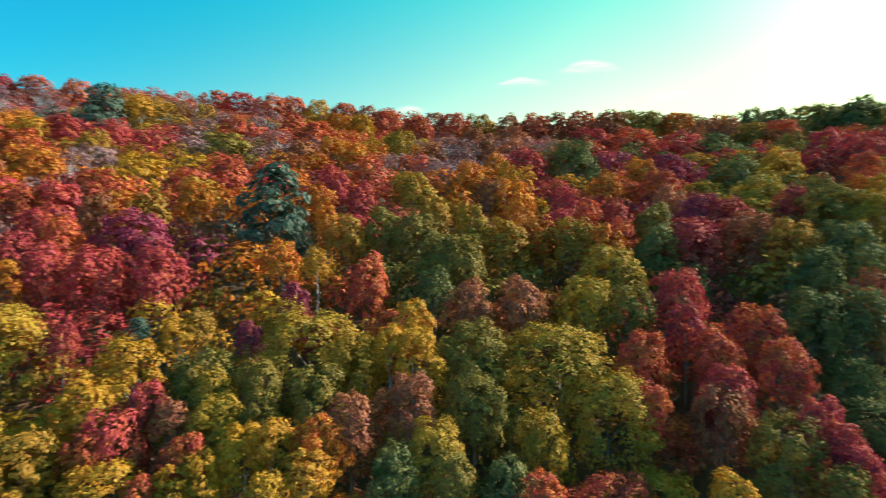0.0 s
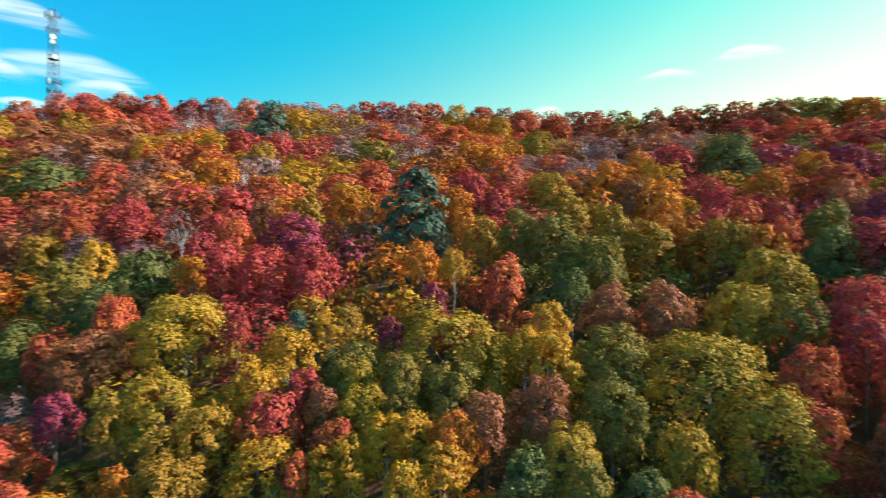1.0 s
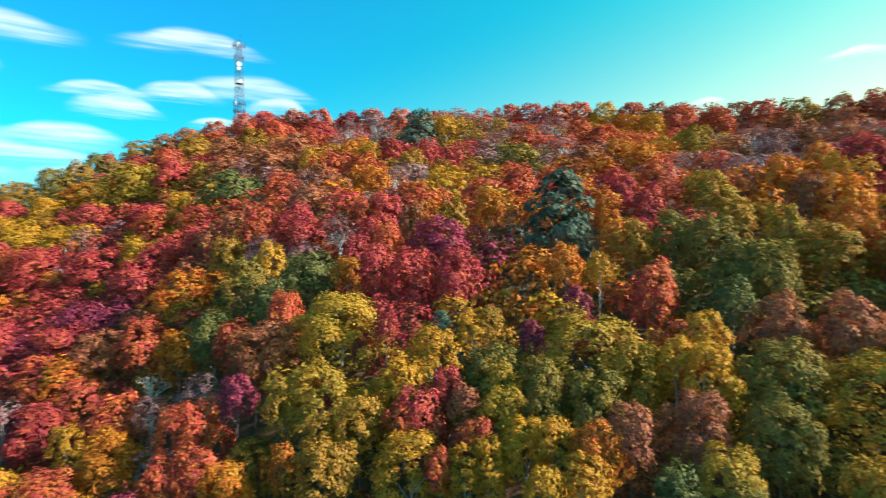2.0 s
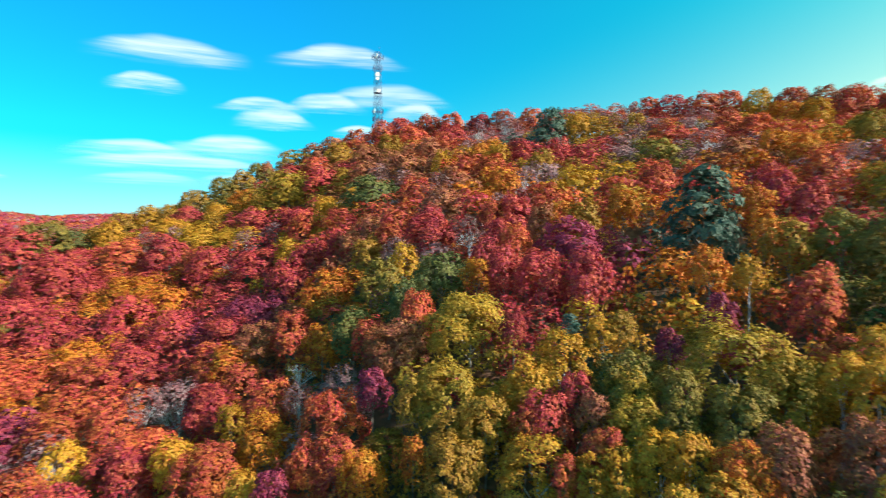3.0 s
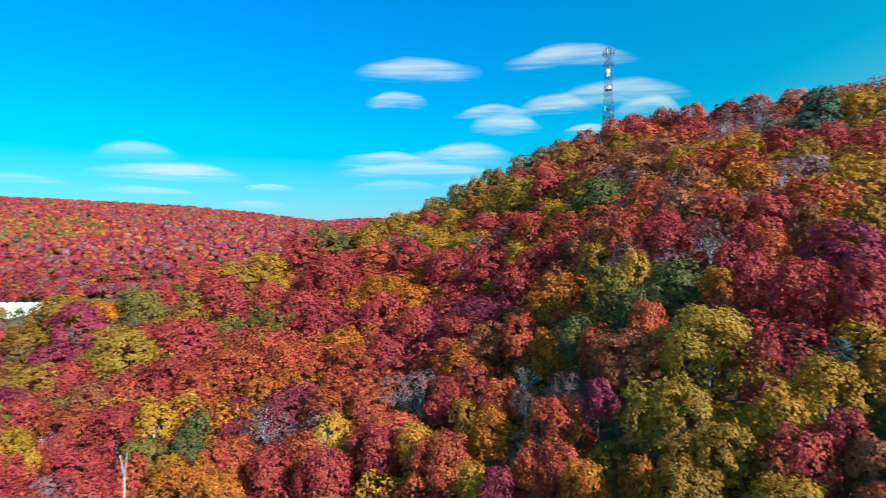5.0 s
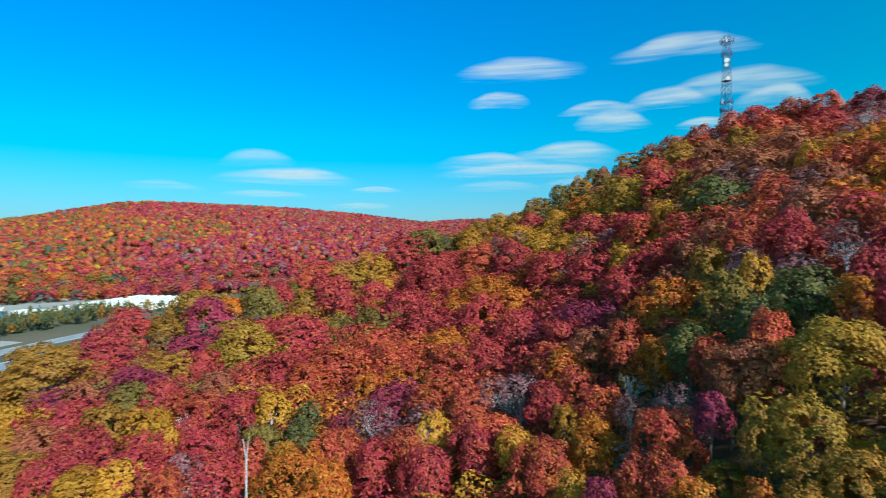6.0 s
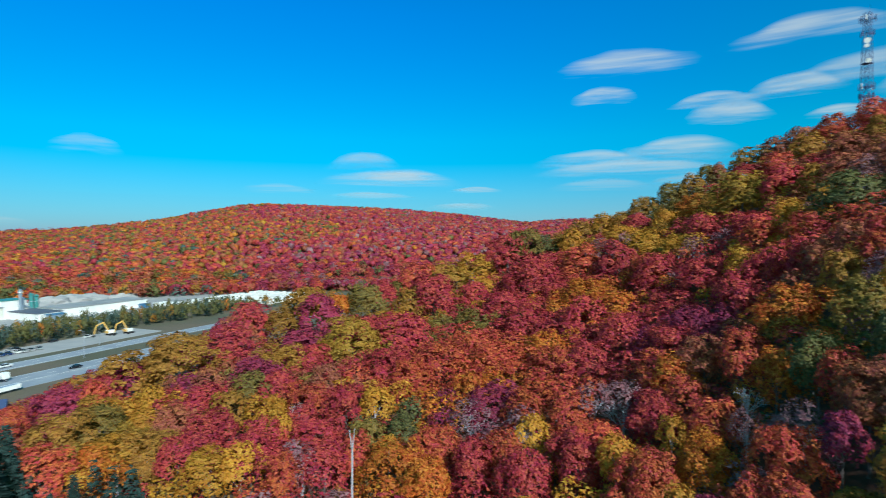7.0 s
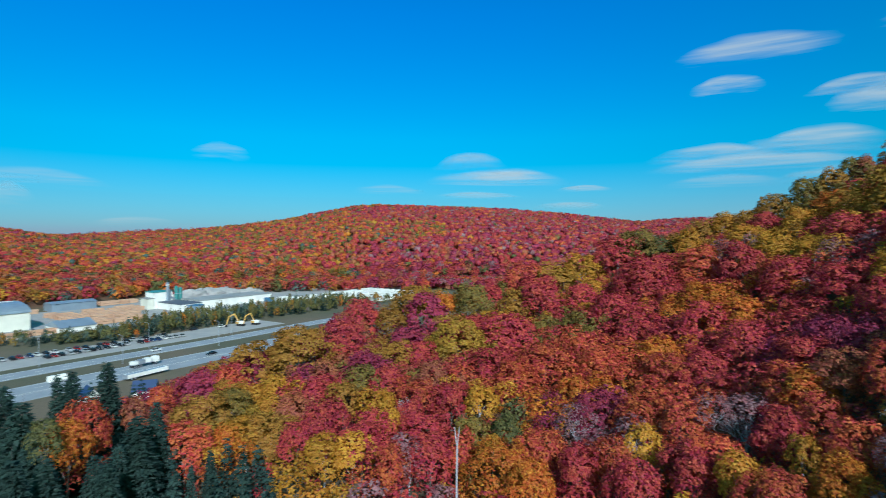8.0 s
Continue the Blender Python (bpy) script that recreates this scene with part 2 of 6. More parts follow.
def land(x, y):
    """Height of the bare ground over the valley floor, for arrays."""
    x, y = np.asarray(x, float), np.asarray(y, float)
    d = np.hypot(x, y)
    i = (np.degrees(np.arctan2(-x, y)) + 180) * 2
    f = i - np.floor(i)
    i0, i1 = np.floor(i).astype(int) % 720, (np.floor(i).astype(int) + 1) % 720
    g = {k: v[i0] * (1 - f) + v[i1] * f for k, v in LAND.items()}
    foot, crest = EYE + g["fz"] - CANOPY, EYE + np.tan(np.radians(g["ce"])) * g["cd"] - CANOPY
    s = np.clip((d - g["fd"]) / (g["cd"] - g["fd"]), 0, 1)
    near = foot + (crest - foot) * s ** g["bend"]
    near = np.where(d < g["fd"], foot + (1.5 - foot) * np.clip(1 - d / g["fd"], 0, 1) ** 1.3, near)
    past = np.maximum(d - g["cd"], 0)
    near = near - g["top"] * past * 0.02 - (1 - g["top"]) * (0.32 * past) * np.minimum(1, past / 40)
    near = near * np.clip((3500 - d) / 2000, 0, 1)
    s = np.clip((d - g["fb"]) / (1020 - g["fb"]), 0, 1)
    far = (EYE + np.tan(np.radians(g["fe"])) * 1020 - 9) * s ** 0.8 - np.maximum(d - 1020, 0) * 0.1
    rear = (EYE + np.tan(np.radians(g["be"])) * 1750 - 9) * np.clip((d - 1150) / 600, 0, 1) - np.maximum(d - 1750, 0) * 0.04
    roll = 1.2 * np.sin(x * 0.045 + 1) * np.cos(y * 0.05) * np.clip((d - 60) / 60, 0, 1)
    z = np.maximum.reduce([near + roll * (near > 4), far, rear, np.zeros_like(d)])
    return np.where(z < 3, z * z / 6 + np.where(z > 0, z * 0.5, 0), z)




# ---- building helpers ----
def link(name, mesh, parent=None, label=""):
    ob = new(name, mesh)
    if parent:
        ob.parent = parent
    if label:
        tagged(ob, label=label)
    return ob


def part(name, bm, mat, parent, label=""):
    """Links a bmesh as one mesh object under a thing or a part."""
    me = bpy.data.meshes.new(name)
    bm.to_mesh(me)
    bm.free()
    me.materials.append(mat)
    return link(name, me, parent, label)


def mesh_of(name, verts, faces, mats, index=None, tone=None):
    """A mesh from arrays of vertices and of equal-sided faces."""
    me = bpy.data.meshes.new(name)
    k = faces.shape[1]
    me.vertices.add(len(verts))
    me.vertices.foreach_set("co", np.asarray(verts, np.float32).ravel())
    me.loops.add(faces.size)
    me.loops.foreach_set("vertex_index", faces.astype(np.int32).ravel())
    me.polygons.add(len(faces))
    me.polygons.foreach_set("loop_start", np.arange(0, faces.size, k, dtype=np.int32))
    for mat in mats:
        me.materials.append(mat)
    if index is not None:
        me.polygons.foreach_set("material_index", index.astype(np.int32))
    if tone is not None:
        me.attributes.new("tone", "FLOAT", "FACE").data.foreach_set("value", tone.astype(np.float32))
    me.polygons.foreach_set("use_smooth", np.ones(len(faces), bool))
    me.update()
    return me


def leaves_on(rng, lobes, count, size, spread=0.28, droop=0.0, wild=0.34, fit=False):
    """Leaf sprays strewn over the shells of ellipsoid lobes: vertices and triangles."""
    out = []
    for c, r in lobes:
        n = max(4, int(count * (max(r) / 0.4) ** 2))
        v = rng.normal(size=(n, 3))
        v /= np.linalg.norm(v, axis=1)[:, None]
        c, r = np.array(c), np.array(r)
        # leave out the side that faces into the crown
        keep = (v @ (c / (np.linalg.norm(c) + 1e-6)) > -0.2) & (v[:, 2] > -0.35) & (rng.random(n) < (1.0 if c[2] > -0.2 else 0.34))
        v = v[keep]
        p = c + v * r * (1 + spread * (rng.random((len(v), 1)) - 0.65))
        out.append((p, v))
    p, v = np.concatenate([o[0] for o in out]), np.concatenate([o[1] for o in out])
    n = len(p)
    normal = v * 0.65 + p / (np.linalg.norm(p, axis=1)[:, None] + 1e-6) * 0.6 + rng.normal(size=(n, 3)) * wild + np.array([0, 0, 0.3])
    normal /= np.linalg.norm(normal, axis=1)[:, None]
    t = np.cross(normal, rng.normal(size=(n, 3)))
    t /= np.linalg.norm(t, axis=1)[:, None] + 1e-9
    b = np.cross(normal, t)
    s = size * (0.6 + 0.8 * rng.random((n, 1)))
    down = np.array([0, 0, -droop]) * s
    if fit:  # the crown fills the unit ball: its top at z = 1
        high, wide = np.percentile(p[:, 2], 99.5), np.percentile(np.hypot(p[:, 0], p[:, 1]), 93)
        p = p * np.array([1 / wide, 1 / wide, 1 / high])
    verts = np.stack([p + t * s * 1.25 + down, p + b * s * 0.8 - t * s * 0.5, p - b * s * 0.8 - t * s * 0.6], 1).reshape(-1, 3)
    faces = np.arange(3 * n).reshape(n, 3)
    return verts, faces


def maple_lobes(rng, n, tall=0.85, top=0.0, plump=0.0):
    """Clumps of a broad domed crown of radius 1 about the origin, with smaller ones at the twigs' ends."""
    lobes = []
    swell = [(rng.random() * math.tau, 0.08 + 0.10 * rng.random()) for k in range(3)]
    for k in range(n):
        z = -0.80 + 1.74 * (k + 0.5) / n
        a = k * 2.39996 + rng.random() * 0.8
        wide = 1 + sum(h * math.cos((j + 2) * a + s) for j, (s, h) in enumerate(swell))
        out = 0.72 + 0.30 * rng.random()
        ring = math.sqrt(max(0.02, 1 - min(1, z) ** 2)) * out * wide
        r = (0.15 + plump + 0.16 * rng.random() ** 1.5) * (9 / n + 0.75 if n < 30 else 1.0)
        reach = 0.80 if n >= 30 else 0.66
        lobes.append(((math.cos(a) * ring * reach, math.sin(a) * ring * reach, z * tall * (0.78 * out + 0.12 + top * z)), (r, r, r * rng.uniform(0.6, 0.95))))
    return lobes


def round_crown(rng, leaves=12):
    """A far crown: leaf sprays over a few lobes, round an uneven dense heart."""
    bm = bmesh.new()
    bmesh.ops.create_icosphere(bm, subdivisions=1, radius=0.74)
    swell = Vector(rng.normal(size=3) * 9)
    for v in bm.verts:
        v.co *= 0.9 + 0.9 * noise.noise(v.co * 1.7 + swell)
    bm.verts.index_update()
    verts, faces = np.array([tuple(v.co) for v in bm.verts]), np.array([[v.index for v in f.verts] for f in bm.faces])
    bm.free()
    lobes = [((math.cos(k * 2.4) * 0.45, math.sin(k * 2.4) * 0.45, -0.3 + 0.16 * k), (0.5, 0.5, 0.42)) for k in range(5)] + [((0.0, 0.0, 0.5), (0.48, 0.48, 0.42))]
    more, tips = leaves_on(rng, lobes, leaves, 0.16, 0.5, wild=0.3)
    return np.concatenate([verts, more]), np.concatenate([faces, tips + len(verts)])


def pine_lobes(rng, n):
    """Flat plates of a white pine, wide below and ragged above; the tip at z = 1."""
    lobes = []
    for k in range(n):
        s = k / (n - 1)
        z = -1.0 + 1.85 * s
        a = k * 2.39996 + rng.random()
        reach = (0.78 - 0.55 * s ** 1.6) * (0.45 + 0.6 * rng.random())
        r = 0.34 - 0.14 * s
        lobes.append(((math.cos(a) * reach, math.sin(a) * reach, z), (r, r, r * 0.5)))
    return lobes


def spruce_leaves(rng, count, size, tiers=30):
    """Needle sprays on drooping whorled branches; the tip at z = 1, the skirt at z = -1, widest 1."""
    s = 1 - np.sqrt(rng.random(count) * 0.995 + 0.005)
    tier = np.floor(s * tiers)
    fine = np.minimum(tier, tiers - 1).astype(int)
    spokes = 9
    spoke = rng.integers(0, spokes, count)
    length = rng.uniform(0.7, 1.12, (tiers, spokes))[fine, spoke]
    turn = rng.uniform(0, math.tau, tiers)[fine] + spoke * math.tau / spokes
    u = np.sqrt(rng.random(count))
    reach = (1 - tier / tiers) ** 0.9 * length * u + 0.02
    a = turn + rng.normal(size=count) * 0.20 * (1.3 - u)
    z = -1 + 2 * (tier + 0.75) / tiers - reach * 0.16 + rng.normal(size=count) * 0.028 + 0.03 * u * u
    p = np.stack([np.cos(a) * reach, np.sin(a) * reach, z], 1)
    out = np.stack([np.cos(a), np.sin(a), -0.25 * np.ones(count)], 1) + rng.normal(size=(count, 3)) * 0.25
    out /= np.linalg.norm(out, axis=1)[:, None]
    side = np.cross(out, np.array([0, 0, 1.0]) + rng.normal(size=(count, 3)) * 0.35)
    side /= np.linalg.norm(side, axis=1)[:, None]
    k = size * (0.6 + 0.8 * rng.random((count, 1)))
    flat = np.array([1, 1, 0.36])
    verts = np.stack([p + out * k * 1.5 * flat, p + side * k * 0.75 * flat - out * k * 0.4 * flat, p - side * k * 0.75 * flat - out * k * 0.4 * flat], 1).reshape(-1, 3)
    return verts, np.arange(3 * count).reshape(count, 3)


def limb(verts, faces, p, q, r0, r1, sides=5):
    """A tapered limb from p to q, added to lists of vertices and quads."""
    p, q = Vector(p), Vector(q)
    axis = (q - p).normalized()
    u = axis.orthogonal().normalized()
    w = axis.cross(u)
    base = len(verts)
    for c, r in ((p, r0), (q, r1)):
        for k in range(sides):
            a = math.tau * k / sides
            verts.append(c + u * math.cos(a) * r + w * math.sin(a) * r)
    for k in range(sides):
        n = (k + 1) % sides
        faces.append((base + k, base + n, base + sides + n, base + sides + k))


def trunk_mesh(name, rng, mat, limbs=4, spread=0.3):
    """A trunk of height 1 with limbs; the radius is in units of the crown's."""
    verts, faces = [], []
    lean = Vector((rng.normal() * 0.03, rng.normal() * 0.03, 0))
    stops = [(0, 0.075), (0.06, 0.05), (0.5, 0.038), (0.8, 0.028), (1.05, 0.012)]
    for (z0, r0), (z1, r1) in zip(stops, stops[1:]):
        limb(verts, faces, lean * z0 + Vector((0, 0, z0)), lean * z1 + Vector((0, 0, z1)), r0, r1, 7)
    for k in range(limbs):
        a, z = k * 2.4 + rng.random(), 0.5 + 0.45 * k / limbs
        q = Vector((math.cos(a) * spread, math.sin(a) * spread, z + 0.22 + 0.1 * rng.random()))
        limb(verts, faces, lean * z + Vector((0, 0, z)), q, 0.02, 0.006, 4)
    return mesh_of(name, np.array([tuple(v) for v in verts]), np.array(faces), [mat])


def twig_mesh(name, rng, mat, depth=4):
    """Bare forked branches of a crown of radius 1 about the origin."""
    verts, faces = [], []

    def fork(p, way, length, r, level):
        q = p + way * length
        limb(verts, faces, p, q, r, r * 0.6, 3 if level > 1 else 4)
        if level >= depth:
            return
        for k in range(3 if level else 5):
            turn = Vector(rng.normal(size=3)) * 0.55 + Vector((0, 0, 0.15))
            fork(p + way * length * (0.6 + 0.4 * rng.random()), (way + turn).normalized(), length * 0.72, r * 0.55, level + 1)

    fork(Vector((0, 0, -1.0)), Vector((0, 0, 1)), 0.62, 0.045, 0)
    return mesh_of(name, np.array([tuple(v) for v in verts]), np.array(faces), [mat])


RNG = np.random.default_rng(7)
# shapes of crowns as arrays: near (many small leaf sprays) and far (fewer, larger)
FORMS = ((0.9, 0), (1.0, 0.1), (0.85, 0), (0.95, 0.15), (1.1, 0.1))
LARGE = {"broad": [leaves_on(RNG, maple_lobes(RNG, 80, tall, top, 0.0), 880, 0.0275, 0.5, fit=True) for tall, top in FORMS[:4]], "tall": [leaves_on(RNG, maple_lobes(RNG, 80, 1.4, 0.2, 0.0), 880, 0.0275, 0.5, fit=True)]}
FINE = {"broad": [leaves_on(RNG, maple_lobes(RNG, 70, tall, top, 0.01), 720, 0.034, 0.5, fit=True) for tall, top in FORMS], "tall": [leaves_on(RNG, maple_lobes(RNG, 70, 1.4, 0.2, 0.01), 720, 0.034, 0.5, fit=True)]}
MIDDLE = {"broad": [leaves_on(RNG, maple_lobes(RNG, 60, tall, top, 0.03), 420, 0.045, 0.5, fit=True) for tall, top in FORMS], "tall": [leaves_on(RNG, maple_lobes(RNG, 60, 1.4, 0.2, 0.03), 420, 0.045, 0.5, fit=True)]}
COARSE = {"broad": [leaves_on(RNG, maple_lobes(RNG, 46, tall, top, 0.06), 230, 0.058, 0.5, fit=True) for tall, top in FORMS], "tall": [leaves_on(RNG, maple_lobes(RNG, 46, 1.4, 0.2, 0.06), 230, 0.058, 0.5, fit=True)]}
SPARSE = [leaves_on(RNG, maple_lobes(RNG, 40, 0.95), 260, 0.034, 0.6, fit=True) for k in range(2)]
PINE = [leaves_on(RNG, pine_lobes(RNG, 46), 330, 0.048, 0.5) for k in range(2)]
SPRUCE = [spruce_leaves(RNG, 5600, 0.085) for k in range(2)]
BROAD_FAR = [leaves_on(RNG, maple_lobes(RNG, 26, tall, 0.0, 0.05), 62, 0.09, 0.4, fit=True) for tall in (0.85, 1.0, 1.1, 0.9)]
PINE_FAR = [leaves_on(RNG, pine_lobes(RNG, 18), 50, 0.11, 0.5) for k in range(1)]
SPRUCE_FAR = [spruce_leaves(RNG, 500, 0.16, 12) for k in range(1)]
CROWNS = {}
for colour, mat in LEAVES.items():
    for detail, forms in (("large", LARGE), ("fine", FINE), ("middle", MIDDLE), ("coarse", COARSE)):
        shapes = {"teal": PINE, "spruce": SPRUCE, "mauve": SPARSE}.get(colour) or forms["broad"] + (forms["tall"] if colour in ("gold", "ochre", "lime") else [])
        CROWNS[colour, detail] = [mesh_of(colour + "_crown", v, f, [mat]) for v, f in shapes]
TRUNKS = [trunk_mesh("trunk", RNG, BARK) for k in range(3)]
PALE_TRUNKS = [trunk_mesh("trunk", RNG, PALE_BARK) for k in range(2)]
TWIGS = [twig_mesh("twig_crown", RNG, PALE_BARK) for k in range(3)]
WORDS = {
    "crimson": ("maple_tree", "crimson-leaved maple with a dense crown on the wooded slope"),
    "magenta": ("maple_tree", "purple-red maple with a dense crown on the wooded slope"),
    "scarlet": ("maple_tree", "scarlet maple turning orange on the wooded slope"),
    "orange": ("maple_tree", "orange maple in full autumn colour on the wooded slope"),
    "gold": ("birch_tree", "golden-yellow birch with an upright crown on the slope"),
    "ochre": ("birch_tree", "golden-brown birch with a broad crown on the slope"),
    "lime": ("birch_tree", "yellow-green birch with a broad crown on the slope"),
    "olive": ("beech_tree", "olive-green beech just beginning to turn yellow"),
    "green": ("beech_tree", "dark green broadleaf tree not yet turned"),
    "teal": ("pine_tree", "blue-green white pine with ragged flat plates of needles"),
    "spruce": ("spruce_tree", "dark green spruce with a narrow pointed crown"),
    "russet": ("oak_tree", "russet-brown oak with thinning leaves on the slope"),
    "mauve": ("maple_tree", "fading maple with sparse dull red leaves and grey twigs"),
}
FELLED = []  # the trees that stand one by one: x, y, radius, colour, top


def grow(colour, x, y, radius, top):
    """One tree at (x, y): the crown's radius, and the height of its top over the valley floor."""
    base = float(land(x, y)) - 0.2
    name, words = WORDS[colour]
    root = tagged(new(name), words, "tree", "trees of the hillside")
    turn = random.random() * 360
    root.matrix_basis = pose(x, y, base, 0, 0, turn)
    spray = math.hypot(x, y) * 0.0021 / radius  # sprays look about alike in size near and far
    detail = "large" if spray < 0.029 else "fine" if spray < 0.039 else "middle" if spray < 0.052 else "coarse"
    tall = max(top - base, radius * 1.9, 5.0)
    trunk = link("trunk", random.choice(PALE_TRUNKS if colour in ("gold", "mauve") else TRUNKS), root)
    if colour == "spruce":
        trunk.scale = (radius * 0.8, radius * 0.8, tall * 0.9)
        crown = link("crown", random.choice(CROWNS[colour, detail]), root)
        half = tall * 0.47
        crown.location, crown.scale = (0, 0, tall - half), (radius * 1.75, radius * 1.75, half)
    else:
        up = {"teal": 1.15}.get(colour, min(1.45, max(0.95, tall * 0.72 / (1.9 * radius))) + 0.12 * random.random())
        middle = tall - radius * up
        trunk.scale = (radius, radius, middle)
        crown = link("crown", random.choice(CROWNS[colour, detail]), root)
        crown.location, crown.scale = (0, 0, middle), (radius * random.uniform(0.88, 1.12), radius * random.uniform(0.88, 1.12), radius * up)
        if colour == "mauve":
            twigs = link("twig_crown", random.choice(TWIGS), root, "bare grey branches")
            twigs.location, twigs.scale = (0, 0, middle), (radius, radius, radius)
    FELLED.append((x, y, radius, colour, top))
    return root


def dead_trunk(x, y, top, radius):
    """A standing dead trunk, broken and forked at the top."""
    base = float(land(x, y)) - 0.3
    root = tagged(new("dead_tree"), "pale standing dead trunk with a broken forked top", "tree", "trees of the hillside")
    root.matrix_basis = pose(x, y, base, 0, 0, 30)
    h = top - base
    verts, faces = [], []
    limb(verts, faces, (0, 0, 0), (0.1, 0, h * 0.6), radius, radius * 0.8, 8)
    limb(verts, faces, (0.1, 0, h * 0.6), (0.0, 0.1, h * 0.9), radius * 0.8, radius * 0.65, 8)
    link("trunk", mesh_of("trunk", np.array([tuple(v) for v in verts]), np.array(faces), [PALE_BARK]), root)
    for q in ((0.55, 0.2, h), (-0.45, -0.1, h * 0.985)):
        verts, faces = [], []
        limb(verts, faces, (0, 0.1, h * 0.88), q, radius * 0.55, radius * 0.25, 6)
        link("fork", mesh_of("fork", np.array([tuple(v) for v in verts]), np.array(faces), [PALE_BARK]), root)
    return root


def bare_tree(x, y, radius, top):
    """A leafless tree of pale forked branches."""
    base = float(land(x, y)) - 0.2
    root = tagged(new("bare_tree"), "leafless tree with pale grey forked branches among maples", "tree", "trees of the hillside")
    root.matrix_basis = pose(x, y, base, 0, 0, random.random() * 360)
    middle = max(top - base - radius * 0.9, 3.0)
    trunk = link("trunk", random.choice(PALE_TRUNKS), root)
    trunk.scale = (radius, radius, middle)
    twigs = link("twig_crown", random.choice(TWIGS), root)
    twigs.location, twigs.scale = (0, 0, middle), (radius, radius, radius)
    FELLED.append((x, y, radius * 0.7, "mauve", top))
    return root


# ---- ground ----
def build_ground():
    rings = np.concatenate([np.arange(0, 60, 6), np.arange(60, 280, 7), np.arange(280, 620, 14), np.geomspace(620, 4800, 46)])
    steps = 288
    az = np.linspace(0, math.tau, steps, endpoint=False)
    r, a = np.meshgrid(np.maximum(rings, 0.02), az, indexing="ij")
    x, y = -np.sin(a) * r, np.cos(a) * r
    verts = np.stack([x, y, land(x, y)], -1).reshape(-1, 3)
    i, j = np.meshgrid(np.arange(len(rings) - 1), np.arange(steps), indexing="ij")
    n = (j + 1) % steps
    faces = np.stack([i * steps + j, i * steps + n, (i + 1) * steps + n, (i + 1) * steps + j], -1).reshape(-1, 4)[:, ::-1]
    me = mesh_of("ground", verts, faces, [GROUND])
    me.polygons.foreach_set("use_smooth", np.ones(len(faces), bool))
    return tagged(new("ground", me), "valley floor of dry grass rising to wooded hills", "ground", kind="structure")


build_ground()

# ---- trees that stand out one by one: colour, place, crown radius and height of the top ----
grow("gold", 63.6, 80.3, 2.0, 56.3)
grow("russet", 44.3, 56.7, 2.4, 44.2)
grow("lime", 58.3, 75.0, 2.9, 53.5)
grow("crimson", 81.2, 104.7, 3.5, 66.5)
grow("crimson", 27.9, 36.6, 1.5, 33.7)
grow("scarlet", 70.8, 93.1, 3.0, 61.4)
grow("green", 107.5, 141.9, 3.0, 83.0)
grow("green", 40.7, 53.8, 3.5, 42.6)
grow("orange", 62.5, 83.1, 2.3, 56.7)
grow("olive", 26.3, 35.3, 1.5, 32.8)
grow("green", 103.4, 140.0, 6.8, 81.2)
grow("green", 49.7, 67.7, 4.0, 49.3)
grow("crimson", 28.0, 38.3, 1.5, 34.6)
grow("crimson", 80.1, 109.9, 3.7, 67.4)
grow("olive", 56.2, 79.0, 4.6, 54.4)
grow("crimson", 28.2, 40.7, 1.9, 35.8)
grow("olive", 99.3, 143.5, 3.6, 81.0)
grow("crimson", 81.4, 118.2, 4.3, 69.7)
grow("green", 43.2, 63.2, 3.4, 46.3)
grow("olive", 59.0, 86.8, 3.5, 57.2)
grow("green", 36.6, 54.3, 3.2, 42.4)
grow("olive", 97.2, 147.9, 6.3, 81.6)
grow("olive", 25.3, 39.6, 3.2, 34.7)
grow("ochre", 45.1, 71.5, 3.7, 49.7)
grow("crimson", 53.3, 84.6, 2.5, 55.3)
grow("olive", 77.4, 124.4, 4.0, 70.4)
grow("scarlet", 29.5, 47.6, 2.3, 38.7)
grow("gold", 66.2, 109.0, 5.1, 64.6)
grow("scarlet", 84.3, 138.9, 4.7, 75.9)
grow("green", 90.9, 152.5, 3.9, 81.5)
grow("scarlet", 30.3, 52.9, 3.2, 40.9)
grow("lime", 52.6, 92.6, 4.3, 57.8)
grow("russet", 42.2, 75.5, 4.0, 50.7)
grow("ochre", 79.2, 142.5, 5.1, 76.2)
grow("green", 90.8, 163.5, 3.5, 84.5)
grow("gold", 18.9, 35.3, 1.5, 32.4)
grow("green", 54.7, 104.0, 4.9, 61.7)
grow("crimson", 23.6, 45.2, 2.4, 37.0)
grow("crimson", 42.7, 82.6, 4.0, 53.1)
grow("russet", 77.8, 151.1, 4.2, 79.1)
grow("russet", 22.1, 43.2, 2.6, 35.9)
grow("scarlet", 25.3, 50.5, 2.4, 39.1)
grow("green", 65.8, 134.3, 5.1, 72.0)
grow("russet", 73.0, 154.1, 4.2, 79.7)
grow("magenta", 39.9, 85.6, 4.2, 53.8)
grow("crimson", 34.9, 76.4, 4.1, 49.9)
grow("crimson", 24.3, 54.9, 2.1, 40.8)
grow("crimson", 57.6, 134.2, 6.3, 71.8)
grow("crimson", 26.5, 62.1, 3.3, 43.8)
grow("orange", 69.4, 163.9, 5.2, 83.1)
grow("russet", 37.1, 91.8, 2.9, 55.7)
grow("magenta", 45.1, 111.7, 3.6, 63.6)
grow("green", 29.3, 75.0, 3.5, 48.7)
grow("scarlet", 39.5, 101.6, 3.9, 59.6)
grow("olive", 31.8, 83.7, 3.9, 52.2)
grow("scarlet", 17.0, 44.9, 1.9, 35.7)
grow("olive", 63.0, 169.2, 5.7, 84.5)
grow("scarlet", 18.8, 51.2, 2.9, 38.8)
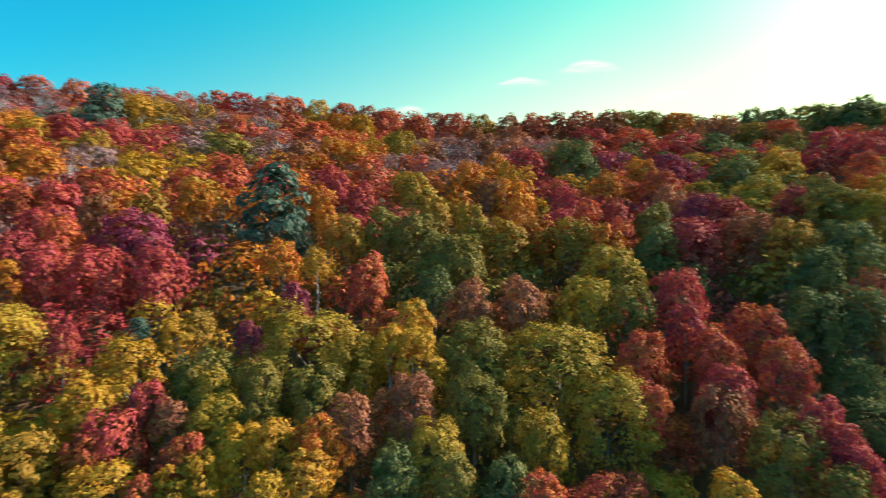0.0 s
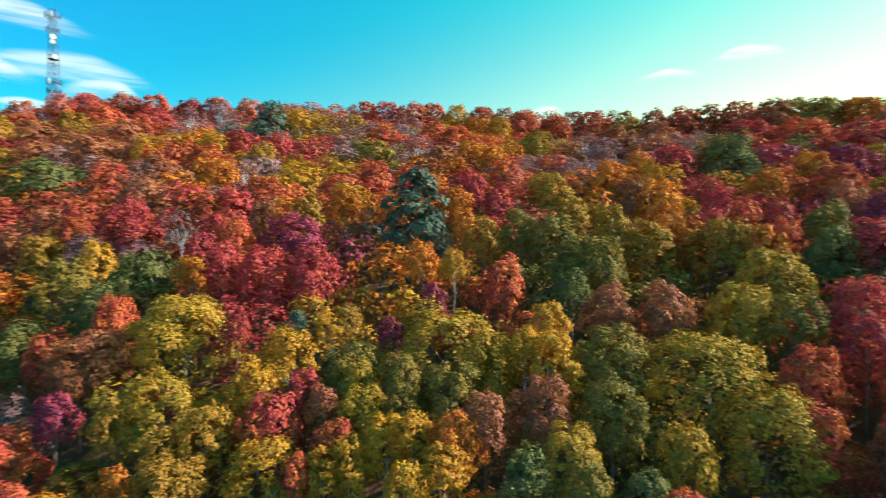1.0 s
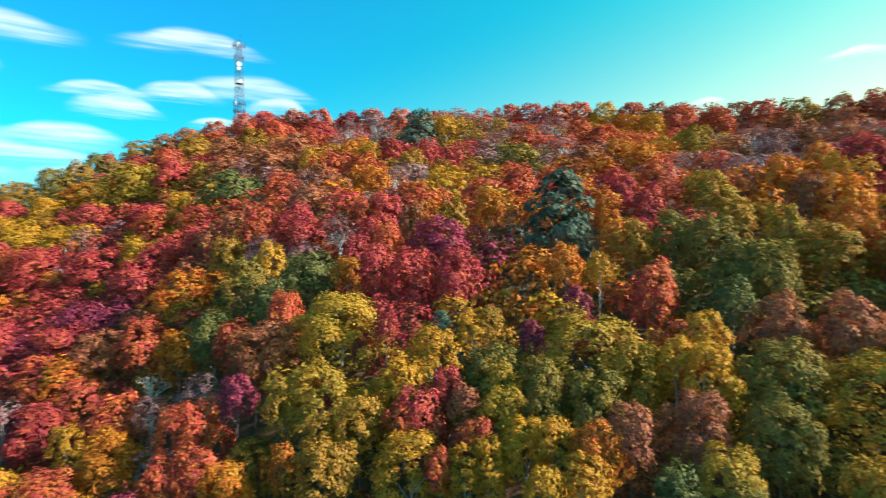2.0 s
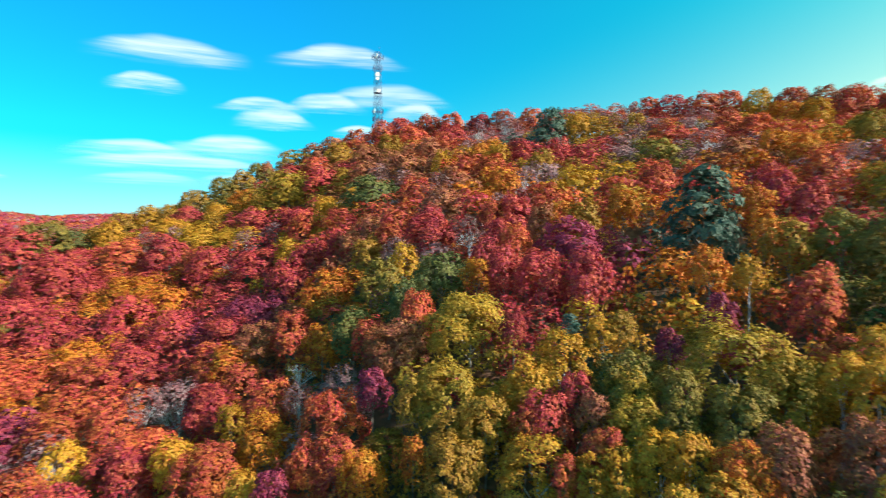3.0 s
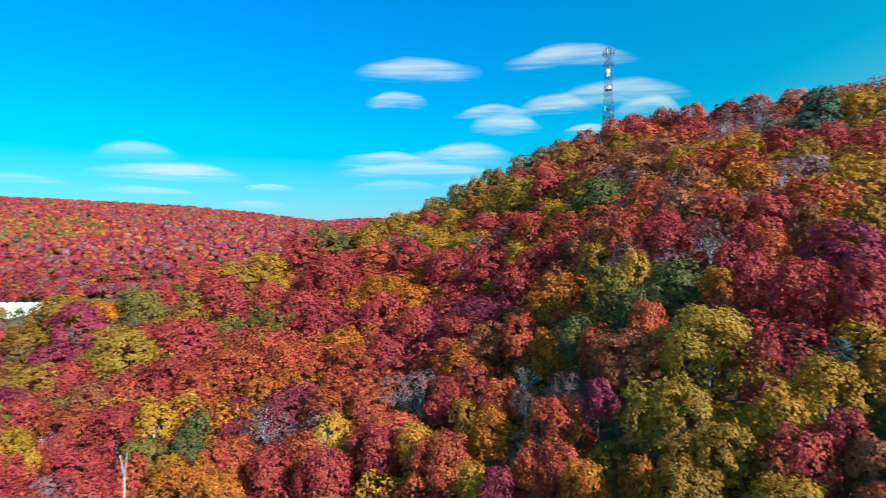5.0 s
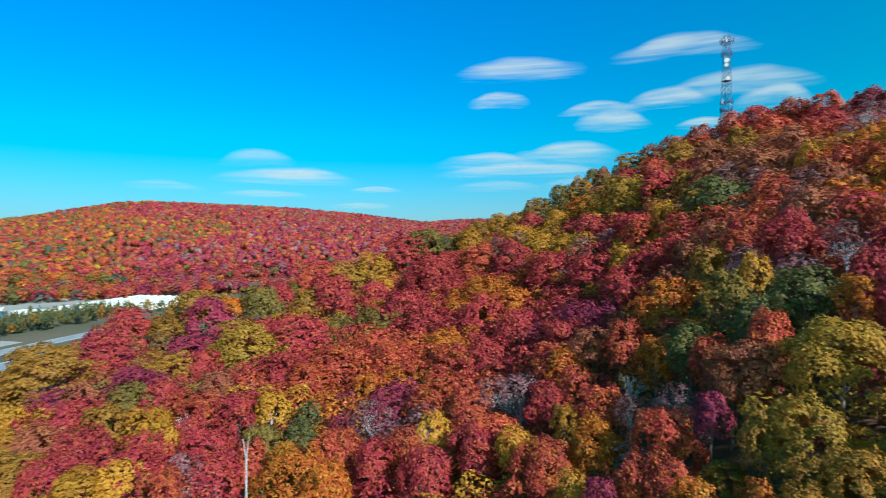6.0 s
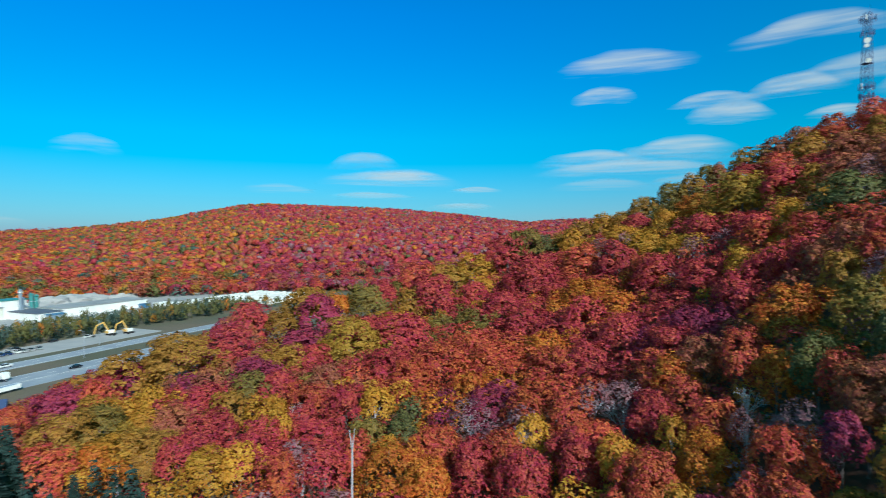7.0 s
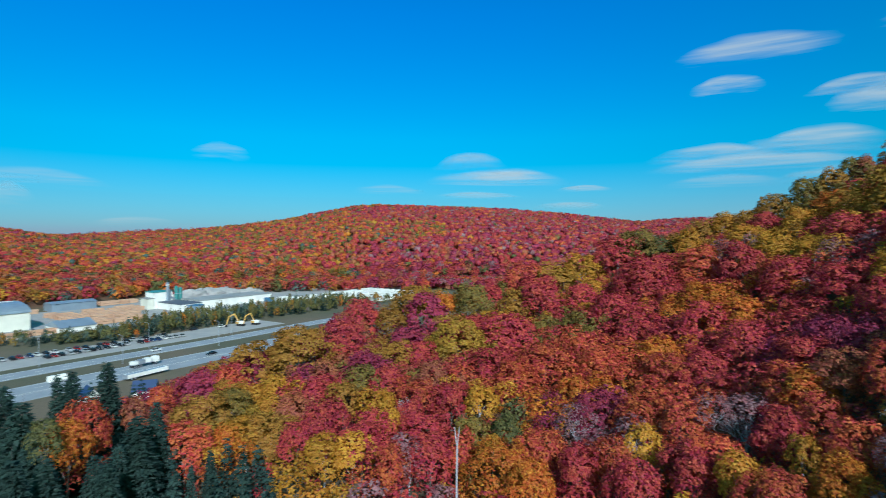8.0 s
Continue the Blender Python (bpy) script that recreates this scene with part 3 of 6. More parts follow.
grow("orange", 39.8, 109.5, 3.9, 62.5)
grow("scarlet", 49.2, 143.8, 6.7, 74.6)
grow("olive", 20.0, 59.7, 2.6, 42.2)
grow("olive", 58.5, 176.5, 4.5, 86.7)
grow("scarlet", 25.8, 79.9, 2.6, 50.2)
grow("crimson", 27.0, 86.4, 2.4, 52.7)
grow("lime", 14.2, 46.4, 4.2, 36.3)
grow("lime", 21.2, 69.9, 3.7, 46.2)
grow("russet", 52.8, 175.2, 5.9, 85.8)
grow("orange", 29.8, 102.2, 3.5, 59.3)
grow("orange", 22.4, 77.8, 2.8, 49.2)
grow("crimson", 38.3, 144.0, 5.5, 74.7)
grow("lime", 16.3, 61.9, 2.9, 42.9)
grow("scarlet", 22.9, 87.5, 3.4, 53.1)
grow("scarlet", 45.1, 184.0, 6.6, 88.0)
grow("green", 29.7, 126.1, 7.0, 68.7)
grow("ochre", 18.5, 79.9, 4.3, 50.0)
grow("crimson", 21.0, 93.2, 3.4, 55.2)
grow("lime", 11.2, 52.8, 5.0, 39.2)
grow("crimson", 17.3, 84.2, 2.5, 51.4)
grow("russet", 38.7, 189.1, 6.4, 88.4)
grow("mauve", 24.8, 134.7, 3.1, 71.3)
grow("scarlet", 6.7, 36.9, 1.6, 31.7)
grow("lime", 7.8, 42.8, 2.3, 34.0)
grow("orange", 14.8, 82.2, 3.0, 50.5)
grow("scarlet", 30.7, 187.5, 5.6, 87.8)
grow("crimson", 18.6, 121.1, 4.4, 66.5)
grow("russet", 8.8, 62.9, 3.2, 43.0)
grow("orange", 12.2, 87.7, 2.8, 52.6)
grow("orange", 12.2, 98.7, 3.8, 57.3)
grow("russet", 19.0, 153.8, 4.9, 77.1)
grow("green", 4.7, 38.7, 1.9, 31.9)
grow("russet", 22.5, 190.7, 5.6, 88.5)
grow("gold", 12.5, 110.3, 1.9, 62.0)
grow("ochre", 8.7, 80.5, 4.1, 49.9)
grow("orange", 11.5, 117.4, 3.0, 64.9)
grow("russet", 8.7, 99.1, 3.4, 57.5)
grow("ochre", 13.1, 195.2, 5.8, 89.2)
grow("olive", 2.7, 46.9, 2.8, 36.3)
grow("olive", 3.1, 53.9, 3.6, 39.4)
grow("russet", 8.4, 146.8, 5.6, 75.2)
grow("lime", 4.6, 87.4, 3.3, 52.6)
grow("russet", 2.9, 61.9, 2.8, 42.7)
grow("orange", 5.2, 110.4, 3.3, 62.1)
grow("olive", 2.3, 74.0, 3.9, 47.6)
grow("mauve", 3.9, 122.4, 3.9, 66.9)
grow("olive", 0.6, 39.0, 1.9, 32.2)
grow("scarlet", 3.1, 191.0, 5.7, 88.6)
grow("mauve", 0.9, 139.5, 5.0, 72.9)
grow("olive", -0.3, 74.0, 3.5, 47.6)
grow("russet", -2.8, 197.5, 5.8, 90.5)
grow("green", -0.9, 65.0, 2.4, 44.0)
grow("lime", -0.6, 41.5, 2.3, 33.7)
grow("ochre", -1.7, 89.5, 3.2, 53.5)
grow("scarlet", -8.1, 180.8, 5.7, 85.8)
grow("olive", -3.7, 82.4, 4.4, 50.9)
grow("gold", -2.4, 52.4, 2.6, 38.9)
grow("lime", -5.7, 102.8, 4.4, 59.1)
grow("gold", -3.2, 57.4, 2.1, 40.9)
grow("russet", -3.1, 46.4, 2.9, 36.1)
grow("lime", -10.8, 143.1, 5.8, 74.0)
grow("green", -3.5, 39.8, 2.1, 32.5)
grow("scarlet", -19.1, 199.4, 5.5, 92.5)
grow("gold", -5.2, 53.3, 1.7, 39.1)
grow("scarlet", -18.7, 185.6, 6.7, 88.3)
grow("mauve", -12.3, 115.9, 2.9, 64.1)
grow("olive", -8.9, 84.0, 4.3, 51.7)
grow("scarlet", -14.9, 113.0, 4.3, 63.2)
grow("russet", -27.3, 200.2, 5.5, 93.5)
grow("scarlet", -9.4, 68.4, 3.4, 45.3)
grow("gold", -24.9, 169.7, 4.3, 83.5)
grow("crimson", -14.3, 97.0, 3.3, 56.8)
grow("orange", -20.2, 128.9, 3.8, 69.0)
grow("lime", -8.8, 52.3, 3.4, 38.5)
grow("russet", -7.5, 44.4, 2.4, 34.9)
grow("ochre", -14.1, 81.3, 3.1, 50.7)
grow("scarlet", -35.5, 200.6, 5.5, 94.5)
grow("orange", -31.6, 168.6, 5.0, 83.8)
grow("orange", -26.5, 133.9, 3.7, 70.9)
grow("crimson", -21.1, 106.4, 3.4, 60.7)
grow("orange", -17.7, 84.7, 2.3, 52.2)
grow("orange", -21.4, 95.6, 2.6, 56.6)
grow("gold", -45.0, 200.3, 6.4, 95.6)
grow("orange", -9.6, 42.4, 2.4, 33.8)
grow("scarlet", -35.0, 153.6, 4.9, 78.7)
grow("gold", -16.1, 70.2, 1.9, 46.1)
grow("olive", -11.2, 48.2, 2.8, 36.5)
grow("lime", -13.9, 56.3, 5.6, 40.6)
grow("russet", -32.5, 130.5, 4.7, 70.0)
grow("gold", -10.2, 40.2, 2.0, 32.1)
grow("scarlet", -53.6, 199.9, 5.3, 96.5)
grow("scarlet", -42.9, 159.8, 4.4, 81.7)
grow("magenta", -16.6, 61.3, 2.0, 42.4)
grow("orange", -21.0, 72.0, 2.5, 47.2)
grow("mauve", -41.9, 139.9, 4.4, 73.9)
grow("scarlet", -59.9, 194.0, 5.7, 96.0)
grow("gold", -13.5, 42.9, 1.7, 33.4)
grow("mauve", -52.2, 163.4, 5.5, 84.1)
grow("gold", -12.6, 38.5, 1.7, 31.0)
grow("olive", -15.2, 46.1, 1.7, 34.7)
grow("olive", -16.5, 49.3, 2.1, 36.6)
grow("magenta", -19.4, 54.7, 1.5, 39.2)
grow("crimson", -71.0, 197.6, 5.4, 97.6)
grow("gold", -15.8, 43.2, 2.2, 32.9)
grow("scarlet", -55.2, 149.1, 5.0, 78.9)
grow("olive", -50.0, 131.3, 5.6, 71.5)
grow("scarlet", -41.9, 109.8, 4.7, 63.2)
grow("scarlet", -79.5, 196.2, 5.4, 97.9)
grow("lime", -18.7, 45.8, 2.3, 34.3)
grow("olive", -21.3, 51.2, 2.2, 37.2)
grow("ochre", -67.6, 158.7, 3.7, 84.2)
grow("lime", -21.0, 49.2, 2.4, 35.9)
grow("mauve", -62.6, 145.1, 4.3, 78.2)
grow("gold", -18.3, 41.6, 2.1, 31.2)
grow("mauve", -76.9, 174.3, 5.2, 91.2)
grow("ochre", -25.5, 57.1, 1.7, 40.1)
grow("orange", -40.9, 91.2, 2.9, 56.5)
grow("olive", -22.9, 50.4, 2.5, 36.5)
grow("scarlet", -20.2, 43.0, 1.7, 32.1)
grow("gold", -27.0, 56.2, 1.9, 39.8)
grow("scarlet", -20.9, 43.0, 1.7, 31.7)
grow("gold", -20.4, 41.1, 2.2, 30.5)
grow("russet", -23.2, 46.4, 1.8, 34.0)
grow("crimson", -35.3, 68.2, 3.5, 46.4)
grow("ochre", -44.8, 84.2, 3.8, 54.5)
grow("gold", -84.8, 156.3, 4.8, 86.0)
grow("crimson", -25.7, 47.9, 1.9, 34.9)
grow("gold", -56.7, 103.9, 4.7, 63.0)
grow("teal", -30.7, 55.4, 2.0, 39.5)
grow("magenta", -42.5, 76.3, 4.6, 51.0)
grow("scarlet", -22.4, 40.0, 1.5, 30.1)
grow("gold", -29.9, 53.0, 4.2, 38.1)
grow("orange", -48.3, 82.8, 3.6, 54.4)
grow("crimson", -76.4, 128.9, 4.1, 74.5)
grow("crimson", -27.3, 45.2, 2.8, 33.4)
grow("crimson", -41.4, 66.5, 3.6, 46.3)
grow("russet", -50.5, 80.9, 3.4, 53.7)
grow("scarlet", -56.3, 90.2, 4.5, 58.1)
grow("ochre", -73.2, 116.8, 4.3, 69.5)
grow("gold", -26.3, 41.7, 4.8, 30.7)
grow("gold", -31.4, 48.5, 3.0, 35.7)
grow("scarlet", -122.0, 185.9, 6.1, 98.7)
grow("scarlet", -28.5, 43.2, 1.5, 32.2)
grow("mauve", -68.0, 101.7, 2.8, 63.3)
grow("crimson", -85.7, 125.3, 4.2, 74.3)
grow("crimson", -37.5, 54.1, 1.8, 39.4)
grow("scarlet", -50.7, 72.9, 3.8, 50.2)
grow("crimson", -57.9, 83.1, 3.4, 55.5)
grow("mauve", -124.4, 172.1, 6.3, 94.6)
grow("crimson", -47.7, 65.8, 3.5, 46.7)
grow("orange", -72.6, 99.7, 4.7, 63.1)
grow("scarlet", -134.7, 184.3, 5.8, 99.2)
grow("crimson", -54.7, 73.7, 2.5, 51.0)
grow("gold", -90.7, 121.7, 4.2, 73.7)
grow("scarlet", -61.2, 80.7, 3.2, 54.8)
grow("scarlet", -84.6, 111.3, 4.8, 68.9)
grow("ochre", -32.8, 42.6, 2.7, 32.4)
grow("crimson", -52.8, 68.2, 2.6, 48.4)
grow("orange", -97.5, 122.8, 4.0, 75.1)
grow("mauve", -117.1, 147.4, 5.2, 86.3)
grow("crimson", -145.2, 182.6, 5.9, 99.7)
grow("orange", -49.5, 62.0, 2.2, 44.9)
grow("lime", -44.7, 54.3, 6.1, 40.8)
grow("mauve", -61.0, 73.9, 2.9, 51.8)
grow("scarlet", -90.4, 109.3, 4.2, 68.7)
grow("ochre", -33.1, 37.9, 3.3, 29.2)
grow("ochre", -35.4, 40.5, 2.3, 30.9)
grow("russet", -88.4, 100.4, 4.0, 64.9)
grow("crimson", -131.8, 149.5, 5.1, 88.3)
grow("scarlet", -157.5, 178.6, 6.6, 100.5)
grow("lime", -40.2, 44.9, 4.1, 34.5)
grow("russet", -79.1, 87.2, 4.8, 58.5)
grow("green", -57.2, 62.5, 4.4, 45.5)
grow("gold", -104.0, 113.3, 3.3, 71.7)
grow("scarlet", -123.6, 134.6, 5.1, 82.7)
grow("mauve", -89.9, 97.0, 4.0, 63.3)
grow("crimson", -71.3, 74.7, 4.6, 52.3)
grow("crimson", -75.8, 79.4, 3.3, 54.6)
grow("russet", -121.8, 127.4, 4.9, 79.7)
grow("scarlet", -167.9, 175.4, 6.7, 100.9)
grow("ochre", -42.8, 43.1, 2.6, 32.5)
grow("scarlet", -54.5, 54.8, 3.3, 40.4)
grow("scarlet", -95.1, 95.5, 4.6, 62.7)
grow("orange", -38.3, 37.8, 2.0, 28.4)
grow("scarlet", -156.4, 153.7, 6.5, 91.8)
grow("russet", -117.2, 112.9, 6.2, 72.9)
grow("green", -59.2, 57.1, 3.2, 41.7)
grow("russet", -52.0, 50.2, 3.1, 37.1)
grow("gold", -68.9, 65.8, 3.5, 46.9)
grow("crimson", -180.4, 170.2, 6.3, 100.7)
grow("scarlet", -85.3, 79.0, 3.0, 53.9)
grow("mauve", -73.6, 68.1, 2.6, 48.0)
grow("ochre", -151.4, 137.1, 5.2, 85.0)
grow("scarlet", -81.3, 73.7, 3.0, 51.0)
grow("russet", -54.2, 49.2, 4.1, 36.3)
grow("scarlet", -186.9, 165.9, 6.9, 99.5)
grow("olive", -70.1, 62.3, 4.0, 44.5)
grow("mauve", -121.3, 105.5, 4.4, 68.6)
grow("green", -111.7, 95.2, 7.8, 62.5)
grow("russet", -91.9, 78.3, 3.6, 52.7)
grow("scarlet", -59.5, 50.8, 3.0, 36.8)
grow("magenta", -51.2, 43.6, 2.2, 31.8)
grow("russet", -153.7, 128.4, 5.9, 80.7)
grow("russet", -132.2, 110.4, 5.5, 71.4)
grow("ochre", -82.3, 68.8, 3.4, 47.4)
grow("orange", -42.8, 35.0, 2.3, 26.5)
grow("scarlet", -196.0, 157.1, 6.3, 95.7)
grow("green", -66.4, 52.7, 3.6, 37.1)
grow("russet", -96.2, 75.5, 4.1, 50.0)
grow("ochre", -138.4, 107.5, 4.8, 69.3)
grow("mauve", -57.7, 44.3, 2.8, 31.3)
grow("ochre", -186.7, 140.7, 6.8, 86.9)
grow("scarlet", -112.8, 85.0, 3.6, 55.0)
grow("crimson", -100.0, 75.4, 3.4, 49.4)
grow("scarlet", -48.9, 36.8, 3.3, 26.2)
grow("russet", -202.0, 149.2, 6.8, 91.9)
grow("scarlet", -55.7, 41.1, 4.4, 29.1)
grow("orange", -85.4, 62.3, 4.5, 42.0)
grow("gold", -124.6, 90.1, 3.9, 57.9)
grow("crimson", -151.5, 108.4, 7.4, 69.6)
grow("orange", -71.2, 50.4, 2.8, 34.3)
grow("russet", -206.0, 142.9, 6.8, 88.9)
grow("scarlet", -181.0, 125.5, 5.9, 78.5)
grow("crimson", -107.8, 73.1, 4.9, 46.7)
grow("scarlet", -52.6, 35.2, 3.0, 24.9)
grow("scarlet", -128.0, 85.1, 5.7, 54.0)
grow("crimson", -135.1, 88.0, 5.0, 55.9)
grow("mauve", -64.4, 41.8, 2.3, 28.2)
grow("ochre", -210.5, 134.4, 7.2, 84.7)
grow("crimson", -188.2, 120.1, 6.4, 75.7)
bare_tree(-70.1, 45.5, 3.3, 30.6)
grow("scarlet", -83.7, 53.3, 4.7, 35.0)
grow("lime", -163.9, 102.3, 9.1, 65.7)
grow("gold", -120.7, 75.3, 3.2, 46.9)
grow("crimson", -109.3, 68.1, 6.1, 42.7)
grow("scarlet", -71.5, 41.7, 3.9, 27.4)
grow("magenta", -52.1, 30.3, 2.3, 23.1)
grow("russet", -214.8, 123.3, 5.0, 79.6)
grow("orange", -65.0, 37.0, 4.3, 24.9)
grow("olive", -215.6, 121.1, 5.5, 78.6)
grow("crimson", -129.4, 72.4, 6.6, 44.6)
grow("russet", -91.4, 51.1, 4.7, 32.3)
grow("ochre", -184.3, 101.2, 5.5, 65.2)
grow("crimson", -162.4, 89.1, 6.0, 57.1)
grow("mauve", -147.8, 79.3, 4.4, 49.7)
grow("magenta", -107.8, 57.7, 5.0, 35.3)
grow("ochre", -215.7, 113.4, 5.4, 75.1)
grow("orange", -190.5, 100.1, 5.2, 65.1)
grow("scarlet", -82.2, 42.9, 3.8, 27.5)
grow("gold", -56.1, 29.2, 2.2, 22.5)
grow("gold", -158.0, 79.3, 5.3, 50.3)
grow("orange", -93.3, 46.6, 4.2, 29.2)
grow("gold", -73.6, 36.7, 2.2, 24.2)
grow("olive", -197.2, 96.9, 4.8, 64.0)
grow("crimson", -106.7, 52.2, 5.2, 31.6)
grow("olive", -218.3, 106.2, 5.8, 71.6)
grow("gold", -189.5, 90.0, 5.0, 59.4)
grow("crimson", -151.0, 70.7, 7.3, 44.2)
grow("scarlet", -98.6, 46.0, 5.4, 28.5)
grow("crimson", -83.6, 38.9, 4.1, 25.2)
grow("scarlet", -66.9, 31.1, 4.1, 22.3)
grow("crimson", -84.4, 37.8, 3.9, 24.6)
grow("scarlet", -158.4, 69.4, 6.1, 44.1)
grow("gold", -176.8, 77.4, 6.8, 50.9)
grow("ochre", -220.4, 95.0, 6.0, 66.0)
grow("scarlet", -68.5, 29.2, 3.2, 21.5)
grow("crimson", -202.8, 85.2, 4.6, 58.5)
grow("mauve", -93.3, 37.4, 5.4, 24.1)
grow("crimson", -128.6, 51.3, 6.7, 31.2)
grow("gold", -75.0, 29.3, 2.9, 21.2)
grow("orange", -144.1, 55.8, 5.9, 34.7)
grow("crimson", -173.5, 67.1, 8.6, 45.3)
grow("gold", -200.1, 77.2, 5.0, 54.3)
grow("mauve", -187.1, 69.1, 5.0, 48.4)
grow("gold", -224.4, 79.0, 5.5, 59.5)
grow("scarlet", -82.7, 28.5, 4.7, 20.7)
grow("mauve", -98.3, 33.8, 4.0, 22.7)
grow("crimson", -120.5, 39.9, 6.3, 25.9)
grow("crimson", -146.7, 48.5, 7.6, 32.0)
grow("orange", -162.9, 52.0, 7.3, 36.2)
grow("scarlet", -187.5, 58.8, 8.4, 44.0)
grow("ochre", -225.3, 70.6, 6.0, 56.4)
grow("crimson", -82.1, 25.5, 5.6, 20.1)
grow("scarlet", -98.2, 29.3, 4.4, 21.2)
grow("gold", -219.5, 65.1, 6.3, 53.1)
grow("scarlet", -124.2, 32.8, 6.4, 24.1)
grow("orange", -137.1, 34.7, 5.2, 25.9)
grow("crimson", -202.1, 51.1, 5.4, 44.0)
grow("green", -225.9, 54.7, 6.5, 50.5)
grow("gold", -93.2, 20.6, 3.8, 18.5)
grow("scarlet", -105.4, 23.2, 5.4, 20.1)
grow("crimson", -187.5, 41.3, 9.4, 36.9)
grow("crimson", -199.7, 44.0, 7.9, 40.7)
grow("crimson", -80.2, 16.8, 4.1, 17.4)
grow("crimson", -159.5, 33.4, 7.7, 28.8)
grow("olive", -225.1, 47.2, 9.4, 47.8)
bare_tree(-91.7, 18.2, 3.5, 17.9)
grow("crimson", -223.5, 39.7, 9.3, 44.9)
grow("crimson", -176.5, 29.4, 7.7, 30.8)
grow("scarlet", -90.2, 15.0, 4.0, 17.1)
grow("scarlet", -138.3, 21.5, 6.7, 22.9)
grow("magenta", -110.3, 16.0, 5.4, 18.9)
grow("gold", -201.8, 26.2, 5.7, 35.0)
grow("scarlet", -148.8, 18.4, 6.5, 23.6)
grow("gold", -222.7, 25.4, 8.2, 40.4)
grow("crimson", -196.2, 22.3, 7.2, 32.5)
grow("crimson", -88.4, 9.9, 3.9, 16.1)
grow("olive", -172.0, 18.6, 6.4, 26.9)
grow("mauve", -105.9, 11.4, 4.7, 17.6)
grow("orange", -119.4, 12.2, 4.4, 19.3)
grow("lime", -221.5, 18.4, 5.7, 38.5)
grow("ochre", -220.9, 13.7, 8.1, 37.2)
grow("scarlet", -142.3, 7.2, 7.1, 21.3)
grow("scarlet", -96.4, 4.7, 4.2, 15.6)
grow("crimson", -201.8, 8.3, 9.4, 30.7)
grow("orange", -83.5, 2.3, 3.7, 14.8)
grow("scarlet", -95.5, 1.7, 4.2, 15.0)
grow("scarlet", -219.1, 3.5, 9.3, 34.6)
grow("ochre", -203.0, 0.1, 7.8, 29.6)
grow("scarlet", -134.5, -0.2, 5.8, 19.5)
grow("olive", -217.2, -4.2, 4.6, 32.7)
grow("gold", -184.0, -3.7, 5.9, 24.9)
grow("crimson", -166.0, -3.4, 8.9, 22.8)
grow("green", -105.0, -2.4, 4.5, 15.2)
grow("orange", -93.0, -3.2, 6.6, 14.5)
grow("crimson", -143.9, -6.0, 7.1, 19.9)
grow("gold", -96.9, -4.5, 1.5, 14.1)
grow("crimson", -215.0, -10.6, 6.8, 31.3)
grow("gold", -121.8, -8.3, 4.9, 16.1)
grow("ochre", -212.8, -16.9, 6.3, 30.2)
grow("olive", -204.4, -16.3, 8.6, 28.3)
grow("olive", -104.2, -8.8, 4.0, 14.3)
grow("crimson", -180.8, -16.3, 6.5, 23.5)
grow("scarlet", -100.0, -10.5, 3.8, 13.7)
grow("lime", -162.1, -18.0, 9.4, 21.2)
grow("crimson", -123.7, -15.2, 6.5, 16.0)
grow("orange", -206.7, -28.6, 6.5, 28.7)
grow("russet", -136.4, -22.0, 6.3, 17.6)
grow("crimson", -96.8, -15.9, 5.1, 13.4)
grow("magenta", -191.9, -32.3, 8.8, 25.7)
grow("crimson", -154.7, -27.7, 4.8, 19.3)
grow("scarlet", -126.6, -22.9, 5.3, 15.6)
grow("crimson", -106.9, -19.5, 5.2, 13.8)
grow("ochre", -201.6, -37.7, 8.8, 27.5)
grow("magenta", -169.4, -33.5, 7.0, 21.3)
grow("crimson", -115.3, -23.2, 3.6, 14.2)
grow("mauve", -93.7, -19.1, 3.0, 13.1)
bare_tree(-119.4, -25.7, 4.0, 14.4)
grow("ochre", -155.5, -33.9, 6.5, 19.2)
grow("ochre", -187.1, -44.0, 5.8, 24.5)
grow("gold", -110.5, -26.6, 3.5, 13.6)
grow("scarlet", -92.0, -22.3, 3.9, 12.9)
grow("crimson", -135.6, -33.6, 4.8, 16.3)
grow("gold", -122.4, -32.8, 5.1, 14.7)
grow("crimson", -108.8, -29.3, 5.2, 13.6)
grow("magenta", -146.7, -42.4, 4.5, 17.0)
grow("crimson", -189.1, -55.1, 8.5, 24.1)
grow("olive", -135.5, -39.9, 5.0, 16.2)
grow("crimson", -102.3, -30.5, 5.3, 13.2)
grow("russet", -186.7, -57.9, 7.2, 23.4)
grow("gold", -97.9, -31.1, 4.1, 13.0)
grow("crimson", -171.2, -56.4, 7.7, 20.4)
grow("magenta", -184.2, -60.8, 4.9, 22.6)
grow("ochre", -124.5, -41.5, 5.1, 14.5)
grow("crimson", -115.3, -40.7, 4.7, 13.7)
grow("russet", -142.0, -52.3, 4.9, 16.0)
grow("gold", -96.3, -36.0, 4.9, 12.8)
grow("crimson", -130.8, -49.5, 5.8, 14.8)
grow("crimson", -112.4, -42.8, 5.7, 13.5)
grow("magenta", -167.3, -65.9, 5.7, 18.4)
grow("ochre", -160.2, -67.5, 9.4, 16.6)
grow("crimson", -101.0, -43.2, 4.5, 12.9)
grow("ochre", -171.1, -73.4, 6.9, 17.6)
grow("russet", -119.6, -51.9, 5.3, 13.3)
grow("ochre", -168.4, -75.3, 5.7, 16.3)
grow("gold", -133.9, -62.7, 4.8, 13.4)
grow("ochre", -105.7, -50.0, 6.4, 12.9)
grow("gold", -119.9, -57.4, 4.8, 13.1)
grow("magenta", -159.0, -81.0, 4.7, 13.4)
grow("ochre", -158.9, -81.1, 8.8, 13.4)
